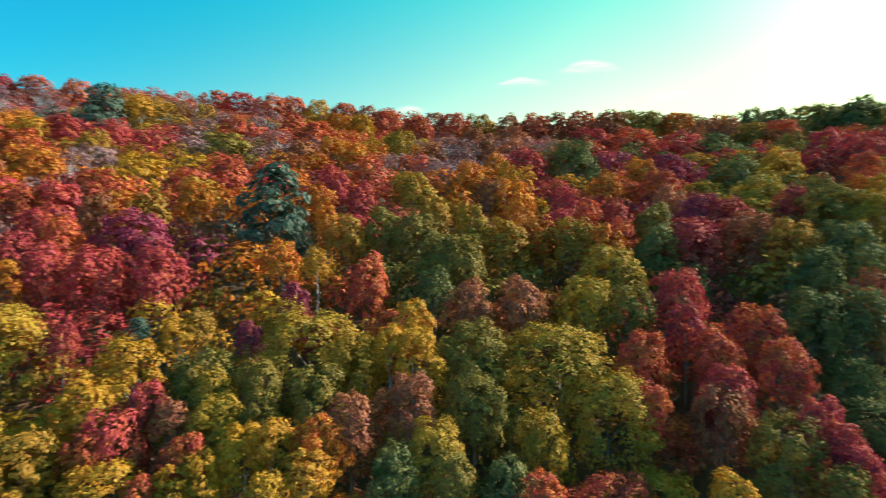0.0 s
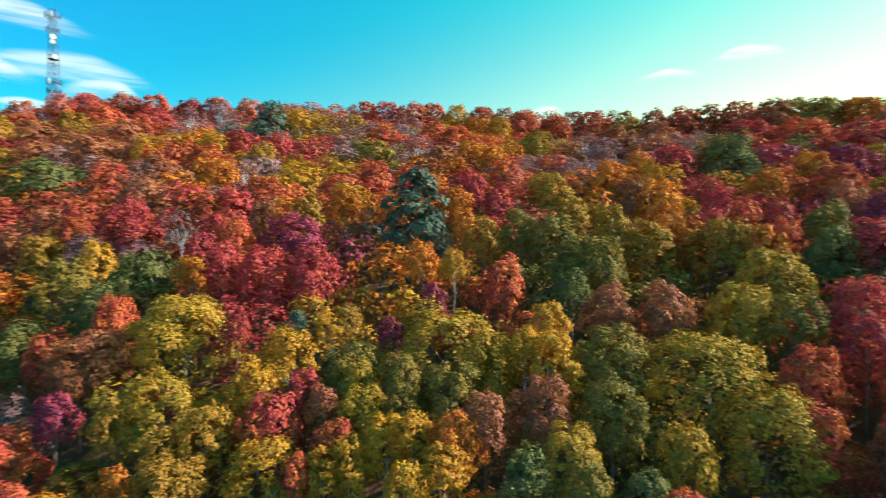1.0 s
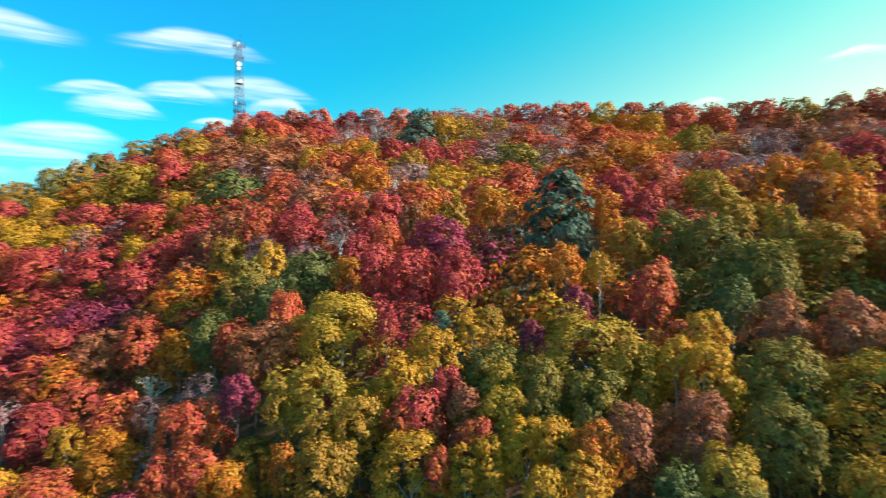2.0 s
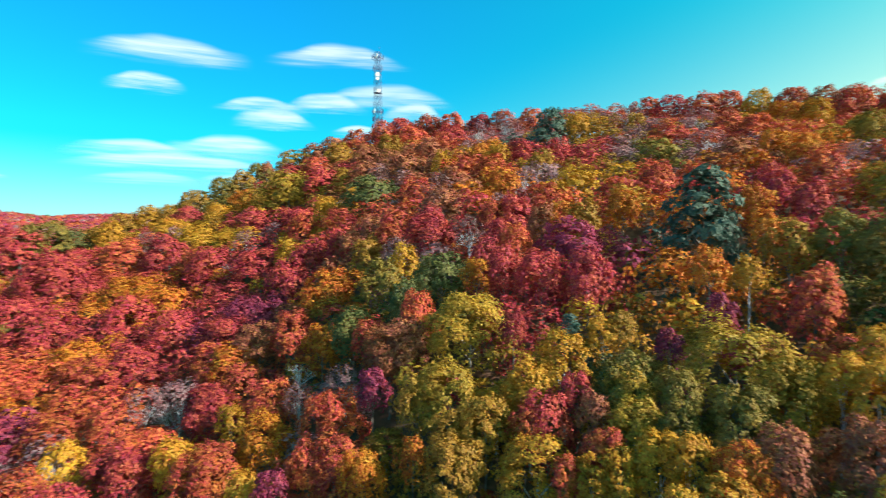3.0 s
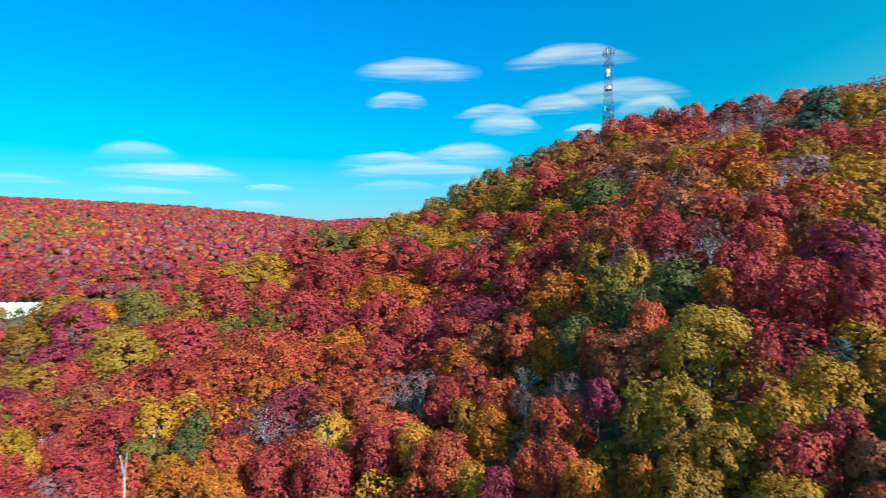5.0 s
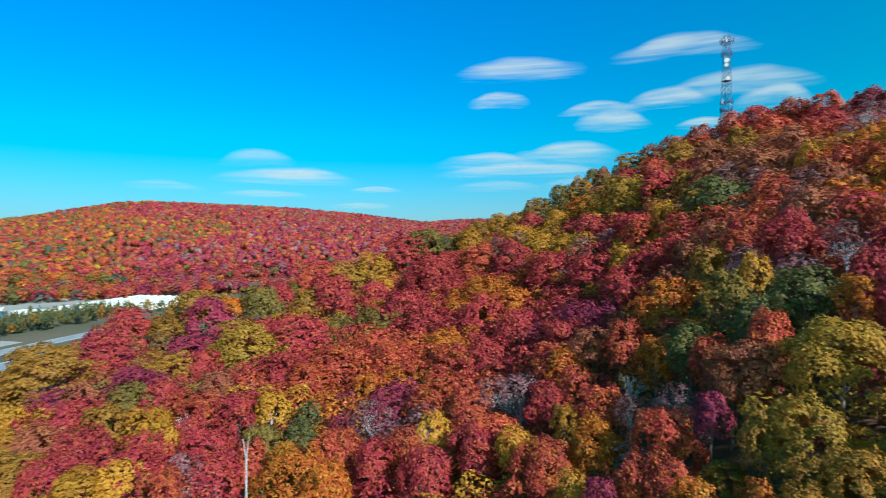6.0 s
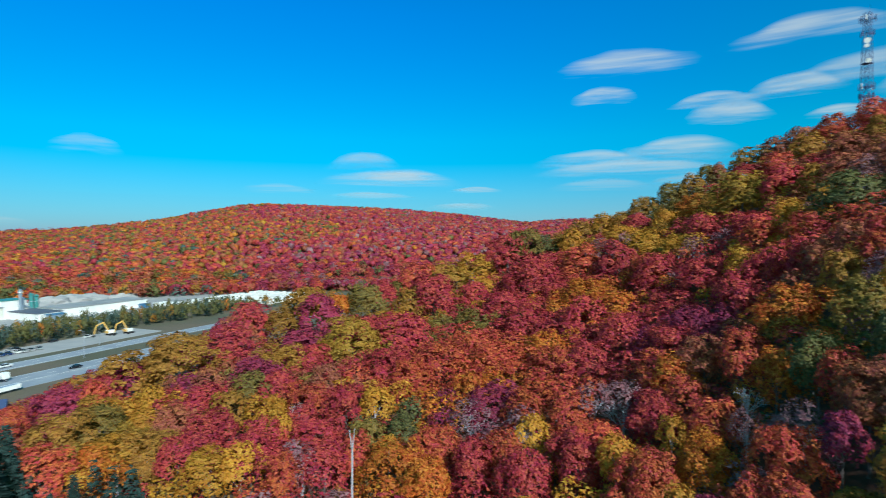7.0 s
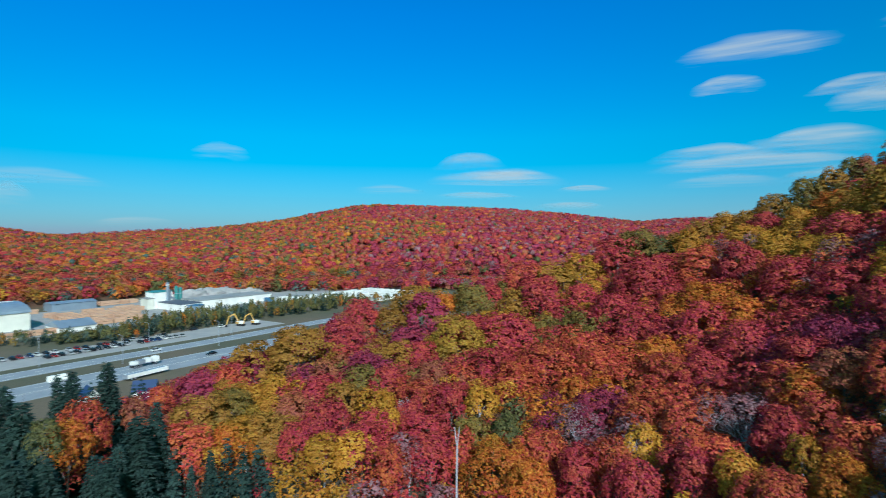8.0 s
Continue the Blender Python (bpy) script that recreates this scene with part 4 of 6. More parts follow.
grow("lime", -111.5, -57.5, 3.3, 12.7)
grow("gold", -125.6, -66.2, 5.0, 12.7)
grow("gold", -104.5, -55.9, 5.2, 12.8)
grow("crimson", -153.3, -83.6, 3.6, 12.7)
grow("ochre", -129.3, -73.1, 6.1, 12.7)
grow("scarlet", -143.1, -81.2, 4.8, 12.7)
grow("orange", -99.1, -57.4, 3.5, 12.8)
grow("magenta", -128.5, -81.4, 7.1, 15.3)
grow("ochre", -108.8, -68.8, 7.1, 15.5)
grow("scarlet", -94.0, -62.8, 5.4, 14.2)
grow("olive", -116.2, -65.5, 5.6, 14.5)
grow("green", -69.7, -69.3, 2.6, 22.8)
grow("scarlet", -86.7, -77.4, 4.9, 20.3)
grow("orange", -75.2, -70.8, 3.3, 20.6)
grow("spruce", -68.7, -58.5, 2.4, 18.5)
grow("scarlet", -112.3, -80.2, 2.6, 15.7)
grow("russet", -102.9, -79.5, 3.4, 16.0)
grow("spruce", -102.2, -85.4, 3.1, 24.4)
grow("spruce", -94.5, -86.8, 3.0, 24.3)
grow("spruce", -94.3, -89.9, 2.1, 23.4)
grow("spruce", -78.4, -81.9, 3.5, 23.3)
grow("spruce", -81.5, -88.7, 3.4, 24.9)
grow("spruce", -81.4, -63.2, 3.4, 20.5)
grow("spruce", -88.8, -65.0, 2.4, 20.8)
grow("spruce", -70.7, -62.3, 2.1, 18.3)
grow("spruce", -66.8, -66.6, 2.6, 19.2)
grow("spruce", -77.6, -51.2, 1.1, 14.4)
grow("spruce", -83.4, -51.3, 1.4, 14.5)
grow("spruce", -61.4, -66.4, 2.9, 21.3)
grow("spruce", -77.4, -63.5, 2.4, 17.0)
grow("spruce", -74.6, -75.9, 2.8, 20.6)
dead_trunk(-68.8, -8.1, 25.1, 0.18)
grow("teal", -89.9, 147.7, 9.2, 87.7)
grow("teal", -26.6, 87.0, 9.3, 59.5)


# ---- the woods between and behind the placed trees ----
MATS = list(LEAVES)


def colour_beside(x, y, rng):
    """A colour like that of one of the placed trees round about, as the woods run in patches."""
    away = np.hypot(PLACED[:, 0] - x, PLACED[:, 1] - y) / (3 + np.hypot(x, y) * 0.05)
    pick = np.argsort(away)[rng.choice(4, p=[0.5, 0.25, 0.15, 0.1])]
    return FELLED[pick][3]


def wood(name, words, trees, rng, broad, pine, spruce, full=False):
    """One mesh of many trees, rows of (x, y, base height, radius, top, colour)."""
    vs, fs, index, tone, at = [], [], [], [], 0
    for x, y, base, r, top, colour in trees:
        kinds = spruce if colour == "spruce" else pine if colour == "teal" else broad
        v, f = kinds[rng.integers(len(kinds))]
        a = rng.random() * math.tau
        c, s = math.cos(a), math.sin(a)
        up = r * (0.82 + 0.3 * rng.random())
        if colour == "spruce":
            scale, mid = np.array([r, r, (top - base) * 0.5]), (top + base) / 2
        else:
            scale, mid = (np.array([r, r, (top - base) * 0.56]), (top + base) / 2) if full else (np.array([r, r, up]), top - up)
        v = (v * scale) @ np.array([[c, s, 0], [-s, c, 0], [0, 0, 1]]) + (x, y, mid)
        vs.append(v), fs.append(f + at), index.append(np.full(len(f), MATS.index(colour))), tone.append(np.full(len(f), rng.random()))
        at += len(v)
    me = mesh_of(name, np.concatenate(vs), np.concatenate(fs), [LEAVES[k] for k in MATS], np.concatenate(index), np.concatenate(tone))
    return tagged(new(name, me), words, "woods", kind="stuff")


def clear_of_road(x, y):
    """False on the road, the lot and the mill's yard."""
    n = 0.45 * x + 0.893 * y
    return n > -186


# how high the wood's lower edge stands against the valley: bearing, and height of sight in degrees
EDGE = ((98, -5.6), (106, -7.1), (110.5, -8.1), (115, -9.6), (119, -10.6), (123.2, -12.5), (127, -13.6), (129, -14.2))


def edge_height(x, y):
    a, d = math.degrees(math.atan2(-x, y)), math.hypot(x, y)
    return EYE + d * math.tan(radians(np.interp(a, [e[0] for e in EDGE], [e[1] for e in EDGE]))) if 98 < a < 129 else 999.0


PLACED = np.array([(x, y, r, top) for x, y, r, colour, top in FELLED])
PLACED_D = np.hypot(PLACED[:, 0], PLACED[:, 1])
PLACED_A = np.arctan2(-PLACED[:, 0], PLACED[:, 1])


def under_sight(x, y, r):
    """How high a tree may reach and leave the crowns that stand behind it in view from the valley's middle."""
    d, a = math.hypot(x, y), math.atan2(-x, y)
    behind = (PLACED_D > d + 1) & (np.abs(PLACED_A - a) < 0.75 * PLACED[:, 2] / PLACED_D + 0.6 * r / d) & (PLACED_D < d + 60)
    if not behind.any():
        return 999.0
    low = (PLACED[behind, 3] - 1.5 * PLACED[behind, 2] - EYE) / PLACED_D[behind]
    return EYE + d * float(np.median(low))


def plant():
    rng = np.random.default_rng(11)
    near, far = [], []
    cell = {}
    for x, y, r, colour, top in FELLED[:]:
        cell.setdefault((int(x // 8), int(y // 8)), []).append((x, y, r))
    for step in range(40000):
        a = rng.uniform(-47, 133)
        d = math.sqrt(rng.uniform(28 ** 2, 300 ** 2))
        x, y = -math.sin(radians(a)) * d, math.cos(radians(a)) * d
        i = int((a + 180) * 2) % 720
        if d > LAND["cd"][i] + (22 if a > 50 else 30):
            continue
        base = float(land(x, y))
        if a > 104 and not clear_of_road(x, y):
            continue
        r = rng.uniform(2.6, 4.6)
        if any(math.hypot(x - q[0], y - q[1]) < (0.62 if d < 130 else 0.5) * (r + q[2]) for u in (-1, 0, 1) for w in (-1, 0, 1) for q in cell.get((int(x // 8) + u, int(y // 8) + w), ())):
            continue
        cell.setdefault((int(x // 8), int(y // 8)), []).append((x, y, r))
        colour = "spruce" if a > 126 and rng.random() < 0.22 else colour_beside(x, y, rng)
        tall = CANOPY + (rng.uniform(-5.0, -2.4) if d < 100 else rng.uniform(-3.2, -0.6)) + (r - 4) * 0.7
        if a > 64 and d > 110:
            tall = CANOPY + rng.uniform(-2.8, -1.2)
        if colour == "spruce":
            r, tall = 2.4, rng.uniform(10, 16)
        elif base + tall > edge_height(x, y):
            tall = edge_height(x, y) - base
            if tall < 4:
                continue
        tall = max(min(tall, under_sight(x, y, r) - base), 5.5)
        row = (x, y, base, r, base + tall, colour)
        (near if d < 66 else far).append(row)
    for x, y, base, r, top, colour in near:
        grow(colour, x, y, r, top)
    wood("hillside_woods", "dense autumn woods of red, orange and yellow maples", far, rng, BROAD_FAR, PINE_FAR, SPRUCE_FAR)
    # young trees that fill the gaps under the crowns
    low = []
    for step in range(6000):
        a, d = rng.uniform(-45, 128), math.sqrt(rng.uniform(28 ** 2, 120 ** 2))
        x, y = -math.sin(radians(a)) * d, math.cos(radians(a)) * d
        near_by = [q for u in (-1, 0, 1) for w in (-1, 0, 1) for q in cell.get((int(x // 8) + u, int(y // 8) + w), ())]
        if any(math.hypot(x - q[0], y - q[1]) < 0.62 * q[2] + 1.0 for q in near_by):
            continue
        cell.setdefault((int(x // 8), int(y // 8)), []).append((x, y, 2.0))
        base = float(land(x, y))
        low.append((x, y, base, rng.uniform(1.6, 2.7), base + rng.uniform(4.0, 6.5), colour_beside(x, y, rng)))
    wood("undergrowth", "young trees and saplings in autumn colours between the crowns", low, rng, BROAD_FAR, PINE_FAR, SPRUCE_FAR, True)
    # the far side of the valley
    rows, edge = [], []
    small = [round_crown(rng, 4) for k in range(9)]
    leafy = [leaves_on(rng, maple_lobes(rng, 14, tall, 0.0, 0.08), 24, 0.17, 0.4, fit=True) for tall in (0.85, 1.0, 1.1, 0.9)]
    cone = [spruce_leaves(rng, 60, 0.3, 6) for k in range(2)]
    for step in range(16500):
        a, d = rng.uniform(66, 141), math.sqrt(rng.uniform(430 ** 2, 1060 ** 2))
        x, y = -math.sin(radians(a)) * d, math.cos(radians(a)) * d
        base = float(land(x, y))
        if base < 1.5 and (0.43 * x + 0.903 * y > -430 or d < 380) and d < 500:
            continue
        drift = noise.noise(Vector((x * 0.006, y * 0.006, 3)))
        # the extra magenta and mauve put the far hill's purple haze into leaf colour
        words = ("crimson 3.4 magenta 2.6 mauve 1.0 scarlet 1.2 russet 1.6 green 0.3 orange 0.2" if drift + (104 - a) / 30 > 0.0 else "orange 1.3 scarlet 2.0 ochre 1.0 olive 0.8 green 1.0 crimson 2.0 russet 2.2 teal 0.4 magenta 0.5 gold 0.3").split()
        shares = np.array([float(w) for w in words[1::2]])
        colour = words[0::2][rng.choice(len(shares), p=shares / shares.sum())]
        r = rng.uniform(4.2, 6.4)
        (edge if d < 590 else rows).append((x, y, base, r, base + rng.uniform(8.8, 11.2), colour))
    for step in range(900):
        a, d = rng.uniform(62, 141), rng.uniform(1560, 1800)
        x, y = -math.sin(radians(a)) * d, math.cos(radians(a)) * d
        # rear ridge mostly mauve and magenta: distance haze painted as tree colour
        rows.append((x, y, float(land(x, y)), 11, float(land(x, y)) + 10, rng.choice(["mauve", "magenta", "mauve", "crimson"])))
    wood("valley_edge_woods", "red, orange and green autumn woods along the valley's far edge", edge, rng, leafy, leafy, cone)
    wood("distant_woods", "far hillside covered with red and orange autumn woods", rows, rng, small, small, cone)


plant()


# ---- valley: helpers ----
def painted(name, colour, rough=0.5, metal=0.0, second=None, scale=0.6):
    """A painted, paved or sheeted surface with weathering at two scales."""
    m, nodes, links, bsdf = material(name)
    geo = nodes.new("ShaderNodeNewGeometry")
    big, fine = noisy(nodes, links, geo.outputs["Position"], scale * 0.2, 3.0), noisy(nodes, links, geo.outputs["Position"], scale * 4, 4.0)
    second = second or tuple(c * 0.78 for c in colour)
    base = mixed(nodes, links, ramped(nodes, links, big, 0.4, 0.7), colour, second)
    links.new(mixed(nodes, links, mathed(nodes, links, "MULTIPLY", fine, 0.3), base, tuple(c * 0.7 for c in colour)), bsdf.inputs["Base Color"])
    bsdf.inputs["Roughness"].default_value, bsdf.inputs["Metallic"].default_value = rough, metal
    return m


# the blue cast in the asphalt's grey stands in for haze over the valley
ASPHALT = painted("worn_asphalt", (0.24, 0.265, 0.31), 0.8, 0, (0.30, 0.325, 0.37))
GRAVEL = painted("pale_gravel", (0.30, 0.30, 0.31), 0.95, 0, (0.37, 0.36, 0.36))
LINE = painted("road_paint", (0.75, 0.75, 0.72), 0.7)
WHITE = painted("white_cladding", (0.80, 0.81, 0.80), 0.5)
CREAM = painted("cream_cladding", (0.72, 0.73, 0.66), 0.6)
BLUE_ROOF = painted("blue_grey_sheet_roof", (0.26, 0.33, 0.42), 0.45, 0.3)
GREY_ROOF = painted("grey_flat_roof", (0.30, 0.31, 0.32), 0.8)
DARK_ROOF = painted("dark_flat_roof", (0.10, 0.12, 0.16), 0.7)
BAY_BLUE = painted("bright_blue_sheet", (0.05, 0.17, 0.33), 0.5)
TEAL = painted("teal_painted_steel", (0.05, 0.24, 0.24), 0.5)
MAST_STEEL = painted("blue_grey_mast_steel", (0.07, 0.09, 0.22), 0.6)
STEEL = painted("galvanised_steel", (0.42, 0.46, 0.54), 0.45, 0.5)
TIMBER = painted("sawn_timber", (0.54, 0.34, 0.23), 0.8, 0, (0.44, 0.25, 0.16))
WRAP = painted("white_plastic_wrap", (0.82, 0.83, 0.80), 0.4)
YELLOW = painted("yellow_machine_paint", (0.70, 0.42, 0.10), 0.45)
DARK = painted("dark_rubber_and_steel", (0.025, 0.025, 0.028), 0.7)
BLUE = painted("navy_sheet", (0.02, 0.045, 0.13), 0.5)
GLASS = painted("tinted_glass", (0.02, 0.03, 0.04), 0.08)
CAR_PAINT = {c: painted(c + "_car_paint", v, 0.25, 0.2) for c, v in (("white", (0.8, 0.8, 0.8)), ("black", (0.02, 0.02, 0.025)), ("silver", (0.45, 0.46, 0.48)), ("red", (0.35, 0.02, 0.02)), ("dark_blue", (0.03, 0.06, 0.16)))}
ALONG, ACROSS = Vector((-0.903, 0.430, 0)), Vector((0.430, 0.903, 0))  # along the road, and from it towards the hill
ROAD_AZ = math.degrees(math.atan2(0.430, -0.903))


def spot(u, n, z=0.0, turn=0.0):
    """A pose in the valley: metres along and across the road's line, x along it."""
    p = ALONG * u + ACROSS * n
    return pose(p.x, p.y, z, 0, 0, ROAD_AZ + turn)


def box(bm, size, at=(0, 0, 0), turn=(0, 0, 0), bevel=0.0, taper=1.0):
    """A box that stands on at; taper narrows its top."""
    made = bmesh.ops.create_cube(bm, size=1.0)["verts"]
    for v in made:
        k = taper if v.co.z > 0 else 1.0
        v.co = Vector((v.co.x * size[0] * k, v.co.y * size[1] * k, (v.co.z + 0.5) * size[2]))
    if bevel:
        edges = list({e for v in made for e in v.link_edges})
        made = list({v for f in bmesh.ops.bevel(bm, geom=edges, offset=bevel, segments=2, affect="EDGES")["faces"] for v in f.verts} | {v for v in made if v.is_valid})
    bmesh.ops.transform(bm, matrix=pose(*at, *turn), verts=made)
    return bm


def rod(bm, p, q, r0, r1=None, sides=8):
    p, q = Vector(p), Vector(q)
    made = bmesh.ops.create_cone(bm, cap_ends=True, segments=sides, radius1=r0, radius2=r0 if r1 is None else r1, depth=(q - p).length)["verts"]
    m = Matrix.Translation((p + q) / 2) @ (q - p).to_track_quat("Z", "Y").to_matrix().to_4x4()
    bmesh.ops.transform(bm, matrix=m, verts=made)
    return bm


def thing(name, at, label, category, group=""):
    ob = tagged(new(name), label, category, group)
    ob.matrix_basis = at
    return ob


def sheet(name, u0, u1, n0, n1, z, mat, label, flare=0.0):
    """A paved strip with a kerb-high edge, in the valley's own axes."""
    bm = bmesh.new()
    steps = 24
    rows = []
    for k in range(steps + 1):
        u = u0 + (u1 - u0) * k / steps
        wob = 0.5 * math.sin(u * 0.05)
        rows.append([bm.verts.new(ALONG * u + ACROSS * n + Vector((0, 0, h))) for n, h in ((n0 + wob - 0.4, z - 0.5), (n0 + wob, z), (n1 + wob + flare * (1 - k / steps), z), (n1 + wob + 0.4 + flare * (1 - k / steps), z - 0.5))])
    for r, s in zip(rows, rows[1:]):
        for a, b, c, d in zip(r, s, s[1:], r[1:]):
            bm.faces.new((a, b, c, d))
    bmesh.ops.recalc_face_normals(bm, faces=bm.faces)
    ob = part(name, bm, mat, None)
    return tagged(ob, label, name.split("_")[0], kind="structure")


# ---- road, yards and parking ----
sheet("road_far_lanes", -250, 620, -237, -226.5, 0.12, ASPHALT, "worn grey asphalt carriageway of a divided highway")
sheet("road_near_lanes", -250, 620, -213, -202, 0.12, ASPHALT, "worn grey asphalt carriageway of a divided highway")
sheet("road_slip_lane", -200, 190, -201.5, -195, 0.10, ASPHALT, "grey asphalt slip lane beside the highway", 4.0)
sheet("pavement_parking_lot", 20, 210, -267, -244, 0.10, GRAVEL, "pale gravel parking lot beside the highway")
sheet("pavement_mill_yard", 60, 560, -425, -312, 0.08, GRAVEL, "pale gravel yard of the sawmill")
for n, gap in ((-231.8, 9.0), (-207.5, 9.0)):
    bm = bmesh.new()
    for k in range(60):
        u = 40 + k * gap
        box(bm, (3.0, 0.18, 0.012), tuple(ALONG * u + ACROSS * (n + 0.5 * math.sin(u * 0.05)) + Vector((0, 0, 0.122))), (0, 0, ROAD_AZ))
    tagged(part("lane_marking", bm, LINE, None), "broken white lane line on the asphalt", "road marking", kind="structure")
for n in (-236.2, -227.3, -212.2, -202.8):
    bm = bmesh.new()
    for k in range(58):
        u = 10 + k * 8
        box(bm, (8.1, 0.16, 0.012), tuple(ALONG * u + ACROSS * (n + 0.5 * math.sin(u * 0.05)) + Vector((0, 0, 0.122))), (0, 0, ROAD_AZ))
    tagged(part("edge_line", bm, LINE, None), "solid white edge line on the asphalt", "road marking", kind="structure")


# ---- vehicles ----
def wheel(parent, x, y, r, width=0.22):
    bm = rod(bmesh.new(), (x, y - width / 2, r), (x, y + width / 2, r), r, sides=14)
    tyre = part("wheel", bm, DARK, parent)
    side = 1 if y > 0 else -1
    part("rim", rod(bmesh.new(), (x, y + side * width * 0.5, r), (x, y + side * (width * 0.5 + 0.02), r), r * 0.6, sides=12), STEEL, tyre)


def car(colour):
    root = tagged(new("car"), colour.replace("_", " ") + " car standing on the gravel parking lot", "car", "cars on the parking lot")
    bm = bmesh.new()
    box(bm, (4.5, 1.8, 0.62), (0, 0, 0.28), bevel=0.16)
    part("body", bm, CAR_PAINT[colour], root)
    part("cabin", box(bmesh.new(), (2.5, 1.6, 0.55), (-0.25, 0, 0.88), bevel=0.12, taper=0.8), GLASS, root, "dark tinted windows")
    part("roof", box(bmesh.new(), (1.7, 1.3, 0.06), (-0.25, 0, 1.42), bevel=0.02), CAR_PAINT[colour], root)
    for x in (-1.35, 1.4):
        for y in (-0.82, 0.82):
            wheel(root, x, y, 0.33)
    for y in (-0.6, 0.6):
        part("headlight", box(bmesh.new(), (0.08, 0.34, 0.14), (2.22, y, 0.6)), WHITE, root)
    return root


CARS = {}


def park(colour, at):
    if colour in CARS:
        return copy_thing(CARS[colour], at)
    CARS[colour] = car(colour)
    CARS[colour].matrix_basis = at
    return CARS[colour]


random.seed(5)
colours = ["black", "dark_blue", "silver", "black", "white", "black", "silver", "red", "dark_blue", "black"]
for n, first, count, gap in ((-254.5, 96, 21, 2.9), (-262.5, 84, 24, 3.0)):
    for k in range(count):
        if random.random() < 0.86:
            park(random.choice(colours), spot(first + k * gap + random.uniform(-0.3, 0.3), n + random.uniform(-0.5, 0.5), 0.1, 90 + random.uniform(-4, 4) + (180 if random.random() < 0.4 else 0)))
for colour, u, n, turn in (("white", 182, -262, 10), ("black", 168, -266, 0), ("white", 70, -262, 90), ("white", 78, -263, 90), ("white", 62, -262, 80), ("white", 60, -217.8 + 6, 0), ("black", 137, -205, 180), ("white", 128, -231, 0), ("silver", 205, -229, 0)):
    park(colour, spot(u, n, 0.12, turn))


def lorry(at):
    root = thing("lorry", at, "white lorry with a loaded flatbed on the highway", "truck")
    part("chassis", box(bmesh.new(), (11, 1.0, 0.35), (0, 0, 0.75)), DARK, root)
    part("bed", box(bmesh.new(), (8.0, 2.5, 0.25), (-1.6, 0, 1.1), bevel=0.04), STEEL, root)
    for k in range(3):
        part("load", box(bmesh.new(), (2.3, 2.2, 1.2 + 0.2 * k % 2), (-4.3 + k * 2.6, 0, 1.35), bevel=0.1), WHITE if k != 1 else STEEL, root)
    part("cab", box(bmesh.new(), (2.3, 2.4, 2.2), (4.2, 0, 0.9), bevel=0.2, taper=0.92), WHITE, root)
    part("windscreen", box(bmesh.new(), (0.06, 2.0, 0.8), (5.28, 0, 2.0), (0, -8, 0)), GLASS, root)
    for x in (-4.6, -3.4, -2.2, 3.9):
        for y in (-1.05, 1.05):
            wheel(root, x, y, 0.5, 0.35)
    return root


def trailer(at):
    root = thing("semi_trailer", at, "long low white trailer parked beside the highway", "trailer")
    part("body", box(bmesh.new(), (15.5, 2.6, 1.3), (0, 0, 0.75), bevel=0.05), WHITE, root)
    for x in (-7.72, 7.72):
        part("frame", box(bmesh.new(), (0.12, 2.66, 1.38), (x, 0, 0.72)), STEEL, root)
    part("roof_panel", box(bmesh.new(), (14.2, 1.5, 0.04), (0, 0, 2.052)), BLUE_ROOF, root, "grey-blue roof panel")
    part("chassis", box(bmesh.new(), (14, 1.0, 0.3), (0, 0, 0.44)), DARK, root)
    for x in (-6.2, -4.9):
        for y in (-1.05, 1.05):
            wheel(root, x, y, 0.5, 0.35)
    for y in (-0.8, 0.8):
        part("landing_leg", rod(bmesh.new(), (4.5, y, 0.0), (4.5, y, 0.6), 0.08), STEEL, root)
    return root


def van(at):
    root = thing("delivery_van", at, "white delivery van at the roadside", "van")
    part("body", box(bmesh.new(), (5.8, 2.1, 2.0), (0, 0, 0.4), bevel=0.2, taper=0.94), WHITE, root)
    part("windscreen", box(bmesh.new(), (0.06, 1.7, 0.7), (2.83, 0, 1.4), (0, -12, 0)), GLASS, root)
    for x in (-1.9, 1.9):
        for y in (-0.95, 0.95):
            wheel(root, x, y, 0.36)
    return root


lorry(spot(111, -208.5, 0.12, 4))
trailer(spot(103, -193.0, 0.1, 6))
van(spot(82, -210, 0.12, 0))


